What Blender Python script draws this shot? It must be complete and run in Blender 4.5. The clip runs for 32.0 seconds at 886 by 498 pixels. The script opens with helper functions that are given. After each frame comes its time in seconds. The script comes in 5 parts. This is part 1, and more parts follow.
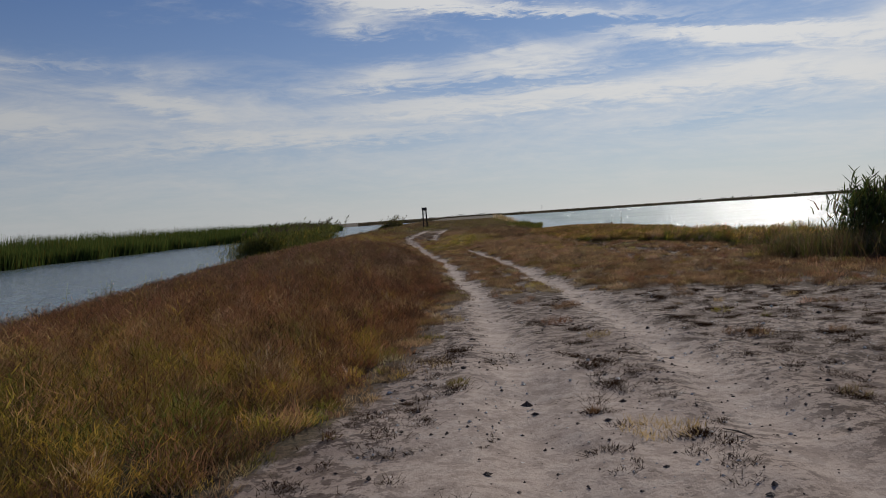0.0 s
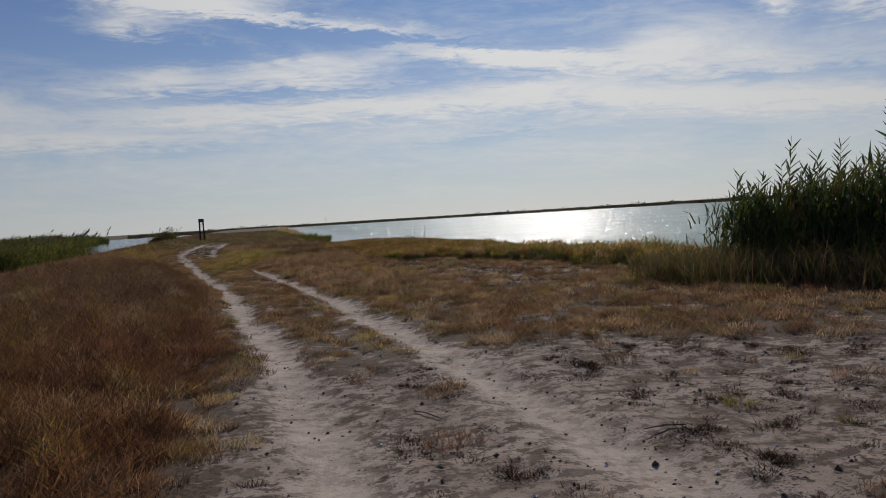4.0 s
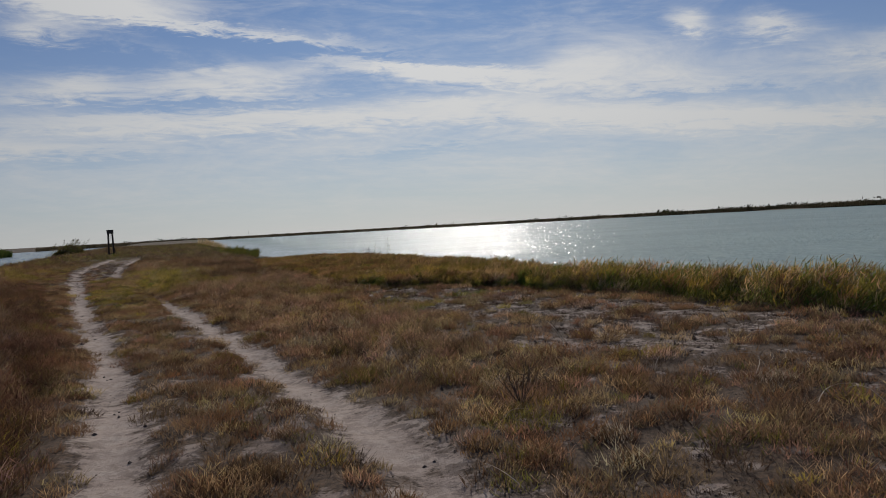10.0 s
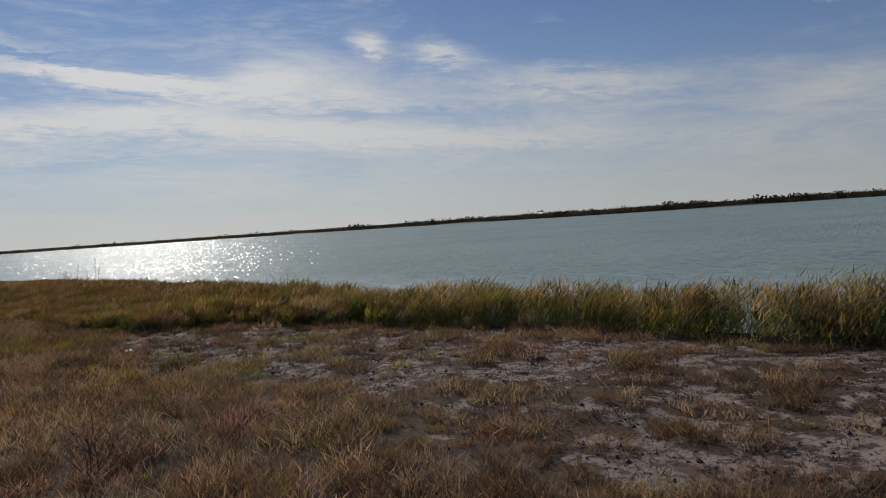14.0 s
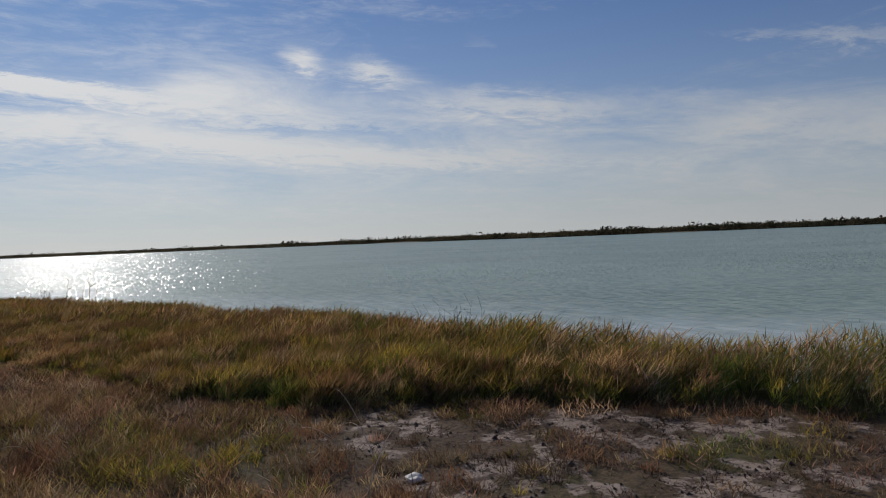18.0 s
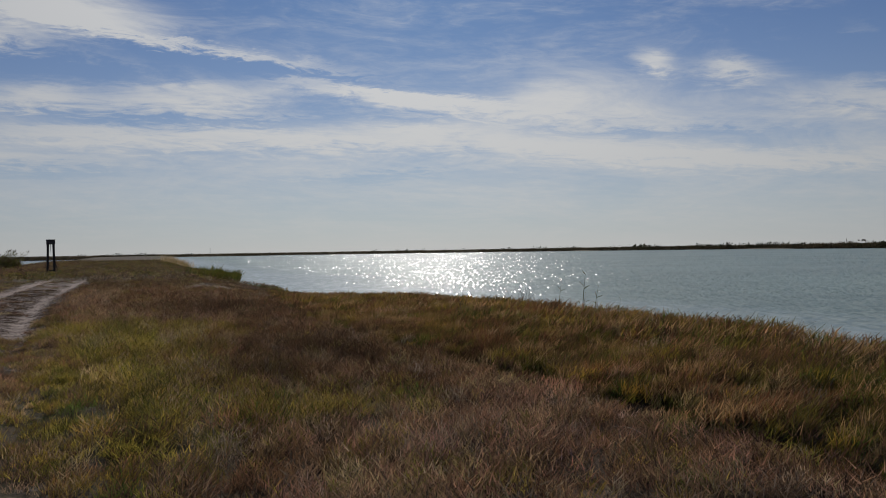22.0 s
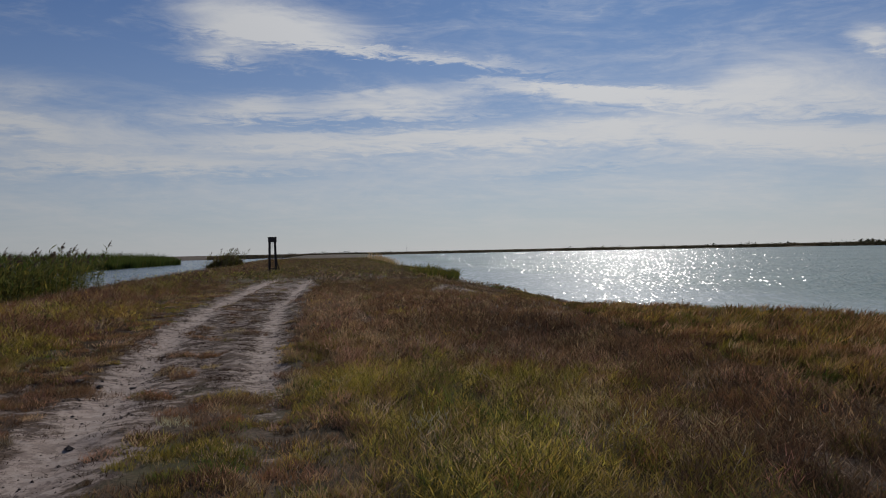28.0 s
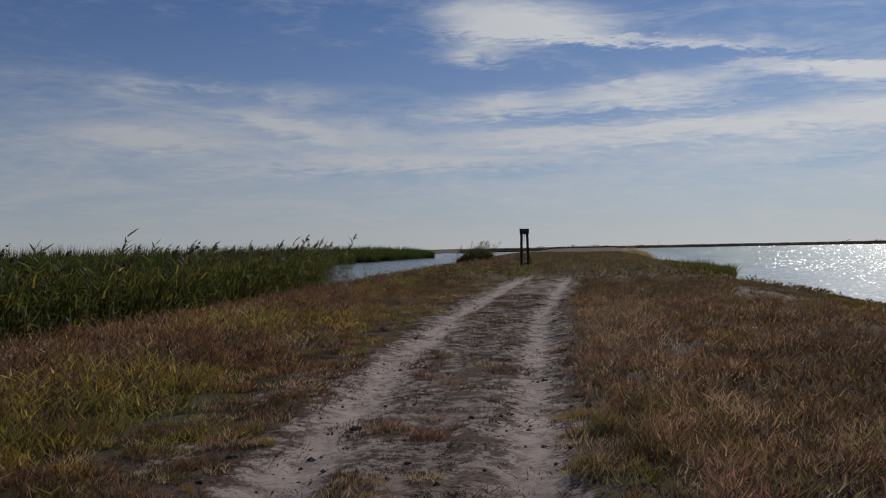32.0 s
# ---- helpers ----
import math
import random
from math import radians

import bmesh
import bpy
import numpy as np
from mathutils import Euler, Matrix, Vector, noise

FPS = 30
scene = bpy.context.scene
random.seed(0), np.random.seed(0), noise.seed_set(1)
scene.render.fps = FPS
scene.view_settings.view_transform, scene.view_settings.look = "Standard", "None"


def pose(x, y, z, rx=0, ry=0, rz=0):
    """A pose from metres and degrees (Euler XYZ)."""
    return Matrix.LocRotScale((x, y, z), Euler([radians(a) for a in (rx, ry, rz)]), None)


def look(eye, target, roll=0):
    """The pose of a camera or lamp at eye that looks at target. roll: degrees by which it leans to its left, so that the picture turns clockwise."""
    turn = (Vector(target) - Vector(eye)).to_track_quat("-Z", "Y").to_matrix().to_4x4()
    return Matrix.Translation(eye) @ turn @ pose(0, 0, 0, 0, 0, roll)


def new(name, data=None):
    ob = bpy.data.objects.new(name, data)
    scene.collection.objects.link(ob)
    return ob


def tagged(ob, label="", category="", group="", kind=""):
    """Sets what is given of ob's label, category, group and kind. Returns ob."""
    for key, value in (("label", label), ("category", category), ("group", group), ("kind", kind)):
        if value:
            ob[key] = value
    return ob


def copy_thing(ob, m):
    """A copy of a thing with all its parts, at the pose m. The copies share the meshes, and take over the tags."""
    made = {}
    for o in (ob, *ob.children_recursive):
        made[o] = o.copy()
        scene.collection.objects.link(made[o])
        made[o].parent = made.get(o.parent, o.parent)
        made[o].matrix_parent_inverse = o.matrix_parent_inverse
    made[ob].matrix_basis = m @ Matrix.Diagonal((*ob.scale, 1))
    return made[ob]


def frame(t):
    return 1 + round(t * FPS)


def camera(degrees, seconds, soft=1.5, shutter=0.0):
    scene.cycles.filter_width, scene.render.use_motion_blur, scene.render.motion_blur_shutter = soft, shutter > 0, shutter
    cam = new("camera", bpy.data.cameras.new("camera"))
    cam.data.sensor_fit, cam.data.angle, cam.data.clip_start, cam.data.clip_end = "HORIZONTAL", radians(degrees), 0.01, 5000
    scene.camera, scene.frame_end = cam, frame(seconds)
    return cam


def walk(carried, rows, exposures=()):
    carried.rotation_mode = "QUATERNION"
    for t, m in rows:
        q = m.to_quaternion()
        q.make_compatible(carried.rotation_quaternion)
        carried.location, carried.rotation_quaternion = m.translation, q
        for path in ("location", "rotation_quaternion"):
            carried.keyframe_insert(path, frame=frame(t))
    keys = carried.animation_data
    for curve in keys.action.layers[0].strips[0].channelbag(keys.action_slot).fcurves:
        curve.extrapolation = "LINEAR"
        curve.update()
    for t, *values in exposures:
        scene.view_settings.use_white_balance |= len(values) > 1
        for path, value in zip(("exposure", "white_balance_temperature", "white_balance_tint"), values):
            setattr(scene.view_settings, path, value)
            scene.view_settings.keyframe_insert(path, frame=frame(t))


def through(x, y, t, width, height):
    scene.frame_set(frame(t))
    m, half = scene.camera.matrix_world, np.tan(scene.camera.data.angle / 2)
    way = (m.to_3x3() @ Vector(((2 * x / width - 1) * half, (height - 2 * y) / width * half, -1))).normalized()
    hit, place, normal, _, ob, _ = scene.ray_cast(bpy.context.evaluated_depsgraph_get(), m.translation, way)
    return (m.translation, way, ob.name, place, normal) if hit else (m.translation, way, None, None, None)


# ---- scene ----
cam = camera(57.8, 32.0, soft=1.0)
# seconds, eye, yaw to the left of +y, pitch, roll
PATH = [
    (0, 0.868, 0.611, 1.457, 2.19, -2.29, -3.83),
    (0.5, 0.912, 1.217, 1.464, -4.66, -2.60, -3.99),
    (1, 0.927, 1.832, 1.476, -9.34, -2.90, -3.90),
    (1.5, 0.903, 2.465, 1.487, -10.88, -2.80, -3.77),
    (2, 0.850, 3.125, 1.494, -10.64, -2.81, -3.85),
    (2.5, 0.795, 3.812, 1.498, -10.41, -2.83, -3.71),
    (3, 0.755, 4.524, 1.500, -10.92, -2.82, -3.65),
    (3.5, 0.726, 5.251, 1.497, -13.10, -2.44, -3.52),
    (4, 0.701, 5.969, 1.491, -13.19, -2.40, -3.53),
    (4.5, 0.682, 6.666, 1.485, -13.49, -2.37, -3.49),
    (6.5, 0.732, 9.599, 1.482, -14.92, -2.15, -3.42),
    (7, 0.730, 10.305, 1.474, -15.45, -2.08, -3.35),
    (7.5, 0.741, 11.016, 1.465, -16.06, -2.04, -3.37),
    (8, 0.760, 11.737, 1.455, -16.59, -1.95, -3.33),
    (8.5, 0.780, 12.468, 1.451, -17.14, -1.90, -3.33),
    (9, 0.804, 13.203, 1.455, -17.65, -1.86, -3.20),
    (9.5, 0.834, 13.942, 1.462, -18.13, -1.80, -3.21),
    (10, 0.867, 14.686, 1.467, -18.56, -1.76, -3.22),
    (10.5, 0.894, 15.434, 1.472, -19.55, -1.48, -3.34),
    (11, 0.910, 16.178, 1.479, -21.89, -1.47, -3.34),
    (11.5, 0.915, 16.918, 1.485, -26.50, -1.53, -3.54),
    (12, 0.916, 17.651, 1.481, -28.43, -1.65, -3.66),
    (12.5, 0.928, 18.372, 1.470, -29.05, -1.65, -3.70),
    (13, 0.960, 19.076, 1.464, -29.95, -1.59, -3.47),
    (13.5, 1.014, 19.769, 1.470, -32.00, -1.59, -3.79),
    (14, 1.095, 20.468, 1.486, -40.51, -2.04, -3.96),
    (14.5, 1.198, 21.181, 1.504, -48.06, -2.52, -4.46),
    (16.5, 1.419, 25.498, 1.545, -55.00, -2.65, -4.08),
    (17, 1.447, 26.243, 1.538, -55.76, -2.44, -3.96),
    (17.5, 1.439, 26.988, 1.532, -51.74, -1.61, -3.49),
    (18, 1.389, 27.734, 1.527, -45.63, -0.89, -2.43),
    (18.5, 1.313, 28.470, 1.525, -39.50, -0.64, -2.08),
    (19, 1.223, 29.188, 1.524, -31.37, -0.33, -1.66),
    (19.5, 1.131, 29.895, 1.524, -26.76, -0.19, -1.31),
    (20, 1.045, 30.617, 1.521, -23.71, -0.08, -1.13),
    (20.5, 0.957, 31.361, 1.514, -21.67, -0.08, -0.97),
    (21, 0.861, 32.114, 1.510, -20.75, -0.01, -0.84),
    (21.5, 0.762, 32.855, 1.512, -20.85, 0.00, -0.83),
    (22, 0.665, 33.571, 1.515, -21.30, 0.04, -0.93),
    (22.5, 0.567, 34.254, 1.517, -21.73, -0.01, -1.05),
    (23, 0.470, 34.908, 1.518, -22.19, 0.04, -1.14),
    (23.5, 0.383, 35.554, 1.517, -22.89, 0.02, -1.26),
    (24, 0.306, 36.213, 1.516, -23.66, -0.05, -1.76),
    (24.5, 0.229, 36.879, 1.516, -24.38, -0.11, -1.99),
    (26.5, -0.162, 39.239, 1.501, -18.35, 0.13, -1.54),
    (27, -0.301, 39.820, 1.510, -11.82, 0.21, -1.18),
    (27.5, -0.432, 40.499, 1.509, -7.96, 0.24, -0.96),
    (28, -0.546, 41.245, 1.503, -7.78, 0.10, -1.25),
    (28.5, -0.643, 41.997, 1.497, -4.55, 0.16, -1.03),
    (29, -0.734, 42.740, 1.495, -2.27, 0.18, -1.08),
    (29.5, -0.821, 43.478, 1.493, -0.64, 0.15, -0.85),
    (30, -0.902, 44.212, 1.492, 3.93, 0.12, -1.00),
    (30.5, -0.984, 44.939, 1.492, 4.95, 0.08, -1.03),
    (31, -1.065, 45.662, 1.494, 4.95, 0.03, -0.94),
    (31.5, -1.132, 46.396, 1.494, 6.35, -0.03, -0.97),
    (32, -1.179, 47.145, 1.493, 9.82, 0.01, -1.18),
]


def heading(x, y, z, yaw, pitch, roll):
    return Matrix.Translation((x, y, z)) @ pose(0, 0, 0, 0, 0, yaw) @ pose(0, 0, 0, 90 + pitch) @ pose(0, 0, 0, 0, 0, roll)


walk(cam, [(t, heading(*row)) for t, *row in PATH], [(0, -0.04, 6480, 10), (5, -0.07, 6480, 10), (9, -0.13, 6480, 10), (14, -0.15, 6450, 10), (16.5, 0.01, 6350, 10), (18.5, -0.09, 6370, 10), (20.5, -0.27, 6420, 10), (24, -0.26, 6420, 10), (28, -0.27, 6330, 11), (32, -0.27, 6220, 11)])

# ---------------------------------------------------------------- light
SUN_AZ, SUN_EL = 19.5, 29.0  # degrees clockwise from +y, and above the horizon
SKY, SUN = 0.065, 3.0
sun = new("sun", bpy.data.lights.new("sun", "SUN"))
sun.data.energy, sun.data.angle, sun.data.color = SUN, radians(0.6), (1.0, 0.94, 0.86)
sd = Vector((math.sin(radians(SUN_AZ)) * math.cos(radians(SUN_EL)), math.cos(radians(SUN_AZ)) * math.cos(radians(SUN_EL)), math.sin(radians(SUN_EL))))
sun.matrix_world = look(sd * 100, (0, 0, 0))


class Nodes:
    """Short hand for a node tree."""

    def __init__(self, tree):
        self.tree = tree
        tree.nodes.clear()

    def add(self, kind, _props=None, **values):
        n = self.tree.nodes.new(kind)
        for key, value in (_props or {}).items():
            setattr(n, key, value)
        for key, value in values.items():
            self.set(n.inputs[int(key[1:]) if key[0] == "i" and key[1:].isdigit() else key.replace("_", " ")], value)
        return n

    def set(self, socket, value):
        if isinstance(value, bpy.types.NodeSocket):
            self.tree.links.new(value, socket)
        elif isinstance(value, (tuple, list)) and socket.type == "RGBA" and len(value) == 3:
            socket.default_value = (*value, 1)
        else:
            socket.default_value = value

    def math(self, op, a, b=0.0, clamp=False):
        return self.add("ShaderNodeMath", {"operation": op, "use_clamp": clamp}, i0=a, i1=b).outputs[0]

    def mix(self, fac, a, b, blend="MIX"):
        n = self.add("ShaderNodeMix", {"data_type": "RGBA", "blend_type": blend}, i0=fac, i6=a, i7=b)
        return n.outputs[2]

    def ramp(self, x, lo, hi, a=0.0, b=1.0):
        n = self.add("ShaderNodeMapRange", {"interpolation_type": "SMOOTHSTEP"}, i0=x, i1=lo, i2=hi, i3=a, i4=b)
        return n.outputs[0]

    def noise(self, vector, scale, detail=4.0, rough=0.55, distortion=0.0):
        return self.add("ShaderNodeTexNoise", None, Vector=vector, Scale=scale, Detail=detail, Roughness=rough, Distortion=distortion).outputs["Fac"]


# ---------------------------------------------------------------- sky with streaks of high cloud
world = bpy.data.worlds.new("sky")
world.use_nodes = True
scene.world = world
w = Nodes(world.node_tree)
sky = w.add("ShaderNodeTexSky", {"sky_type": "NISHITA", "sun_disc": False, "sun_elevation": radians(SUN_EL), "sun_rotation": radians(SUN_AZ), "air_density": 1.0, "dust_density": 0.2, "ozone_density": 1.6})
way = w.add("ShaderNodeTexCoord").outputs["Generated"]
sep = w.add("ShaderNodeSeparateXYZ", None, Vector=way)
az = w.math("MULTIPLY", w.math("ARCTAN2", sep.outputs[0], sep.outputs[1]), 57.2958)
el = w.math("MULTIPLY", w.math("ARCSINE", sep.outputs[2]), 57.2958)
# the clouds lie in a high layer, seen flatter towards the horizon
flat = w.math("ADD", w.math("MAXIMUM", sep.outputs[2], 0.0), 0.10)
cx, cy = w.math("DIVIDE", sep.outputs[0], flat), w.math("DIVIDE", sep.outputs[1], flat)
layer = w.add("ShaderNodeCombineXYZ", None, X=w.math("ADD", w.math("MULTIPLY", cx, 0.55), w.math("MULTIPLY", cy, 0.12)), Y=cy, Z=0.0).outputs[0]
big = w.noise(layer, 0.55, 5, 0.55, 0.6)
streak = w.noise(layer, 1.7, 7, 0.62, 1.2)
wisp = w.noise(layer, 6.0, 6, 0.66, 0.8)
cover = w.math("ADD", w.math("ADD", w.math("MULTIPLY", big, 0.45), w.math("MULTIPLY", streak, 0.40)), w.math("MULTIPLY", wisp, 0.25))
# cloud banks: azimuth, elevation, half width, half height, slope, weight
BANKS = [
    (17.5, 10.95, 7.5, 0.42, -0.125, 0.46), (21.5, 10.0, 7.0, 0.75, -0.10, 0.30), (20.5, 8.55, 4.6, 0.40, -0.02, 0.32), (29.8, 10.7, 3.2, 1.1, 0.04, 0.34), (35.0, 9.2, 6.5, 1.2, -0.10, 0.24),
    (-5.6, 15.6, 4.2, 1.5, -0.08, 0.40), (-1.0, 15.3, 4.2, 0.8, 0.02, 0.30), (4.0, 13.9, 9.0, 0.30, -0.13, 0.38), (-7.4, 13.4, 2.0, 0.45, 0.05, 0.28),
    (-5.2, 10.0, 3.2, 0.60, 0.04, 0.34), (4.2, 10.6, 4.0, 0.75, 0.08, 0.36), (8.0, 7.75, 17.0, 0.55, 0.0, 0.34), (33.0, 6.7, 9.0, 0.60, -0.09, 0.30),
    (3.0, 8.95, 9.0, 0.30, 0.02, -0.22), (17.5, 5.2, 5.5, 0.28, 0.04, -0.20), (-6.0, 5.3, 7.0, 0.35, 0.03, -0.18), (8.0, 12.6, 10.0, 0.50, -0.12, -0.22), (-4.0, 11.9, 7.0, 0.60, 0.0, -0.20), (36.0, 7.8, 7.0, 0.30, -0.05, -0.18),
    (36.1, 12.5, 1.1, 0.65, -0.3, 0.42), (41.0, 11.7, 2.0, 0.65, -0.1, 0.42), (48.0, 13.4, 1.8, 0.6, 0.1, 0.20), (51.5, 9.0, 5.2, 0.70, -0.13, 0.34), (71.0, 11.8, 6.5, 0.42, -0.15, 0.26), (67.0, 6.8, 3.4, 0.8, 0.10, 0.24), (75.5, 5.2, 4.0, 0.9, 0.05, 0.24), (84.0, 5.9, 3.5, 0.7, 0.0, 0.22), (46.0, 5.6, 11.0, 0.5, -0.05, 0.24),
    (-29.5, 7.7, 4.2, 0.60, -0.06, 0.32), (-20.2, 8.7, 3.2, 0.50, -0.25, 0.36), (-27.0, 11.3, 6.0, 0.30, -0.06, 0.18), (-16.0, 6.3, 8.0, 0.45, 0.02, 0.28), (-14.0, 12.6, 6.0, 0.9, 0.0, -0.16), (-26.0, 14.2, 9.0, 1.8, 0.0, -0.20), (61.0, 13.2, 13.0, 2.2, -0.05, -0.28), (49.0, 11.6, 4.0, 1.3, -0.1, -0.20), (76.0, 8.8, 9.0, 1.2, 0.0, -0.20),
]
# fine streaks drawn out along the wind
drawn = w.add("ShaderNodeCombineXYZ", None, X=w.math("ADD", w.math("MULTIPLY", az, 0.085), w.math("MULTIPLY", el, 0.07)), Y=w.math("MULTIPLY", el, 0.36), Z=0.0).outputs[0]
fibre = w.noise(drawn, 1.0, 8, 0.66, 0.9)
hair = w.noise(drawn, 4.2, 6, 0.62, 1.6)
u0 = w.math("ADD", az, w.math("MULTIPLY", w.math("SUBTRACT", streak, 0.5), 6.0))
v0 = w.math("ADD", el, w.math("ADD", w.math("MULTIPLY", w.math("SUBTRACT", wisp, 0.5), 2.2), w.math("MULTIPLY", w.math("SUBTRACT", hair, 0.5), 1.7)))
cover = w.math("ADD", w.math("MULTIPLY", cover, 0.45), w.math("ADD", w.math("MULTIPLY", fibre, 0.56), w.math("MULTIPLY", hair, 0.22)))
for a0, e0, ra, re, slope, weight in BANKS:
    du = w.math("SUBTRACT", u0, a0)
    dv = w.math("SUBTRACT", w.math("SUBTRACT", v0, e0), w.math("MULTIPLY", du, slope))
    du, dv = w.math("DIVIDE", du, ra * 1.1), w.math("DIVIDE", dv, re * 1.2)
    r2 = w.math("ADD", w.math("MULTIPLY", du, du), w.math("MULTIPLY", dv, dv))
    cover = w.math("ADD", cover, w.math("MULTIPLY", w.math("EXPONENT", w.math("MULTIPLY", r2, -1.0)), weight * 0.82))
low = w.math("SUBTRACT", el, 6.0)
cover = w.math("ADD", cover, w.math("MULTIPLY", w.math("EXPONENT", w.math("MULTIPLY", w.math("MULTIPLY", low, low), -0.035)), 0.175))
cloud = w.ramp(cover, 0.56, 1.10)
# a pale veil of haze towards the horizon
veil = w.math("EXPONENT", w.math("MULTIPLY", w.math("MAXIMUM", el, 0.0), -0.125))
cloud = w.math("SUBTRACT", 1.0, w.math("MULTIPLY", w.math("SUBTRACT", 1.0, w.math("MULTIPLY", cloud, 0.92)), w.math("SUBTRACT", 1.0, w.math("MULTIPLY", veil, 0.92))))
lit = w.add("ShaderNodeVectorMath", {"operation": "DOT_PRODUCT"}, i0=way, i1=tuple(sd)).outputs["Value"]
glow = w.math("POWER", w.math("MAXIMUM", lit, 0.0), 5.0)
white = w.mix(glow, (6.6, 6.8, 7.0), (12.9, 12.8, 12.5))
white = w.mix(w.math("MULTIPLY", veil, 0.8), white, w.mix(1.0, white, (0.95, 0.93, 0.90), "MULTIPLY"))
above = w.mix(cloud, w.mix(1.0, sky.outputs[0], (0.224, 0.456, 0.785), "MULTIPLY"), white)
back = w.add("ShaderNodeBackground", None, Color=above, Strength=SKY)
w.tree.links.new(back.outputs[0], w.add("ShaderNodeOutputWorld").inputs[0])


# ---------------------------------------------------------------- materials
def material(name):
    m = bpy.data.materials.new(name)
    m.use_nodes = True
    return m, Nodes(m.node_tree)


def finish(n, shader, displacement=None):
    out = n.add("ShaderNodeOutputMaterial")
    n.tree.links.new(shader, out.inputs[0])


def leaf_material(name, through=0.35, attribute="tint", rough=0.6, gloss=0.06):
    """Blades and leaves: matt, letting some light through, tinted blade by blade."""
    m, n = material(name)
    tint = n.add("ShaderNodeAttribute", {"attribute_name": attribute}).outputs["Color"]
    where = n.add("ShaderNodeTexCoord").outputs["Object"]
    col = n.mix(n.ramp(n.noise(where, 0.9, 3), 0.3, 0.7, 0.0, 0.35), tint, n.mix(1.0, tint, (0.62, 0.60, 0.62), "MULTIPLY"))
    d = n.add("ShaderNodeBsdfDiffuse", None, Color=col, Roughness=0.8)
    t = n.add("ShaderNodeBsdfTranslucent", None, Color=n.mix(1.0, col, (1.0, 0.95, 0.80), "MULTIPLY"))
    g = n.add("ShaderNodeBsdfGlossy", None, Color=(1, 1, 1), Roughness=rough)
    a = n.add("ShaderNodeMixShader", None, i0=through, i1=d.outputs[0], i2=t.outputs[0])
    finish(n, n.add("ShaderNodeMixShader", None, i0=gloss, i1=a.outputs[0], i2=g.outputs[0]).outputs[0])
    return m


def plain_material(name, colour, rough=0.8, scale=8.0, spread=0.35, bump=0.3, stretch=(1, 1, 1), metal=0.0):
    m, n = material(name)
    where = n.add("ShaderNodeMapping", None, Vector=n.add("ShaderNodeTexCoord").outputs["Object"], Scale=stretch).outputs[0]
    a, b = n.noise(where, scale, 5), n.noise(where, scale * 7, 4)
    f = n.math("ADD", n.math("MULTIPLY", a, 0.6), n.math("MULTIPLY", b, 0.4))
    col = n.mix(n.ramp(f, 0.3, 0.7), tuple(c * (1 - spread) for c in colour), tuple(min(1, c * (1 + spread)) for c in colour))
    bp = n.add("ShaderNodeBump", None, Strength=bump, Distance=0.02, Height=f)
    p = n.add("ShaderNodeBsdfPrincipled", None, Base_Color=col, Roughness=rough, Metallic=metal, Normal=bp.outputs[0])
    finish(n, p.outputs[0])
    return m


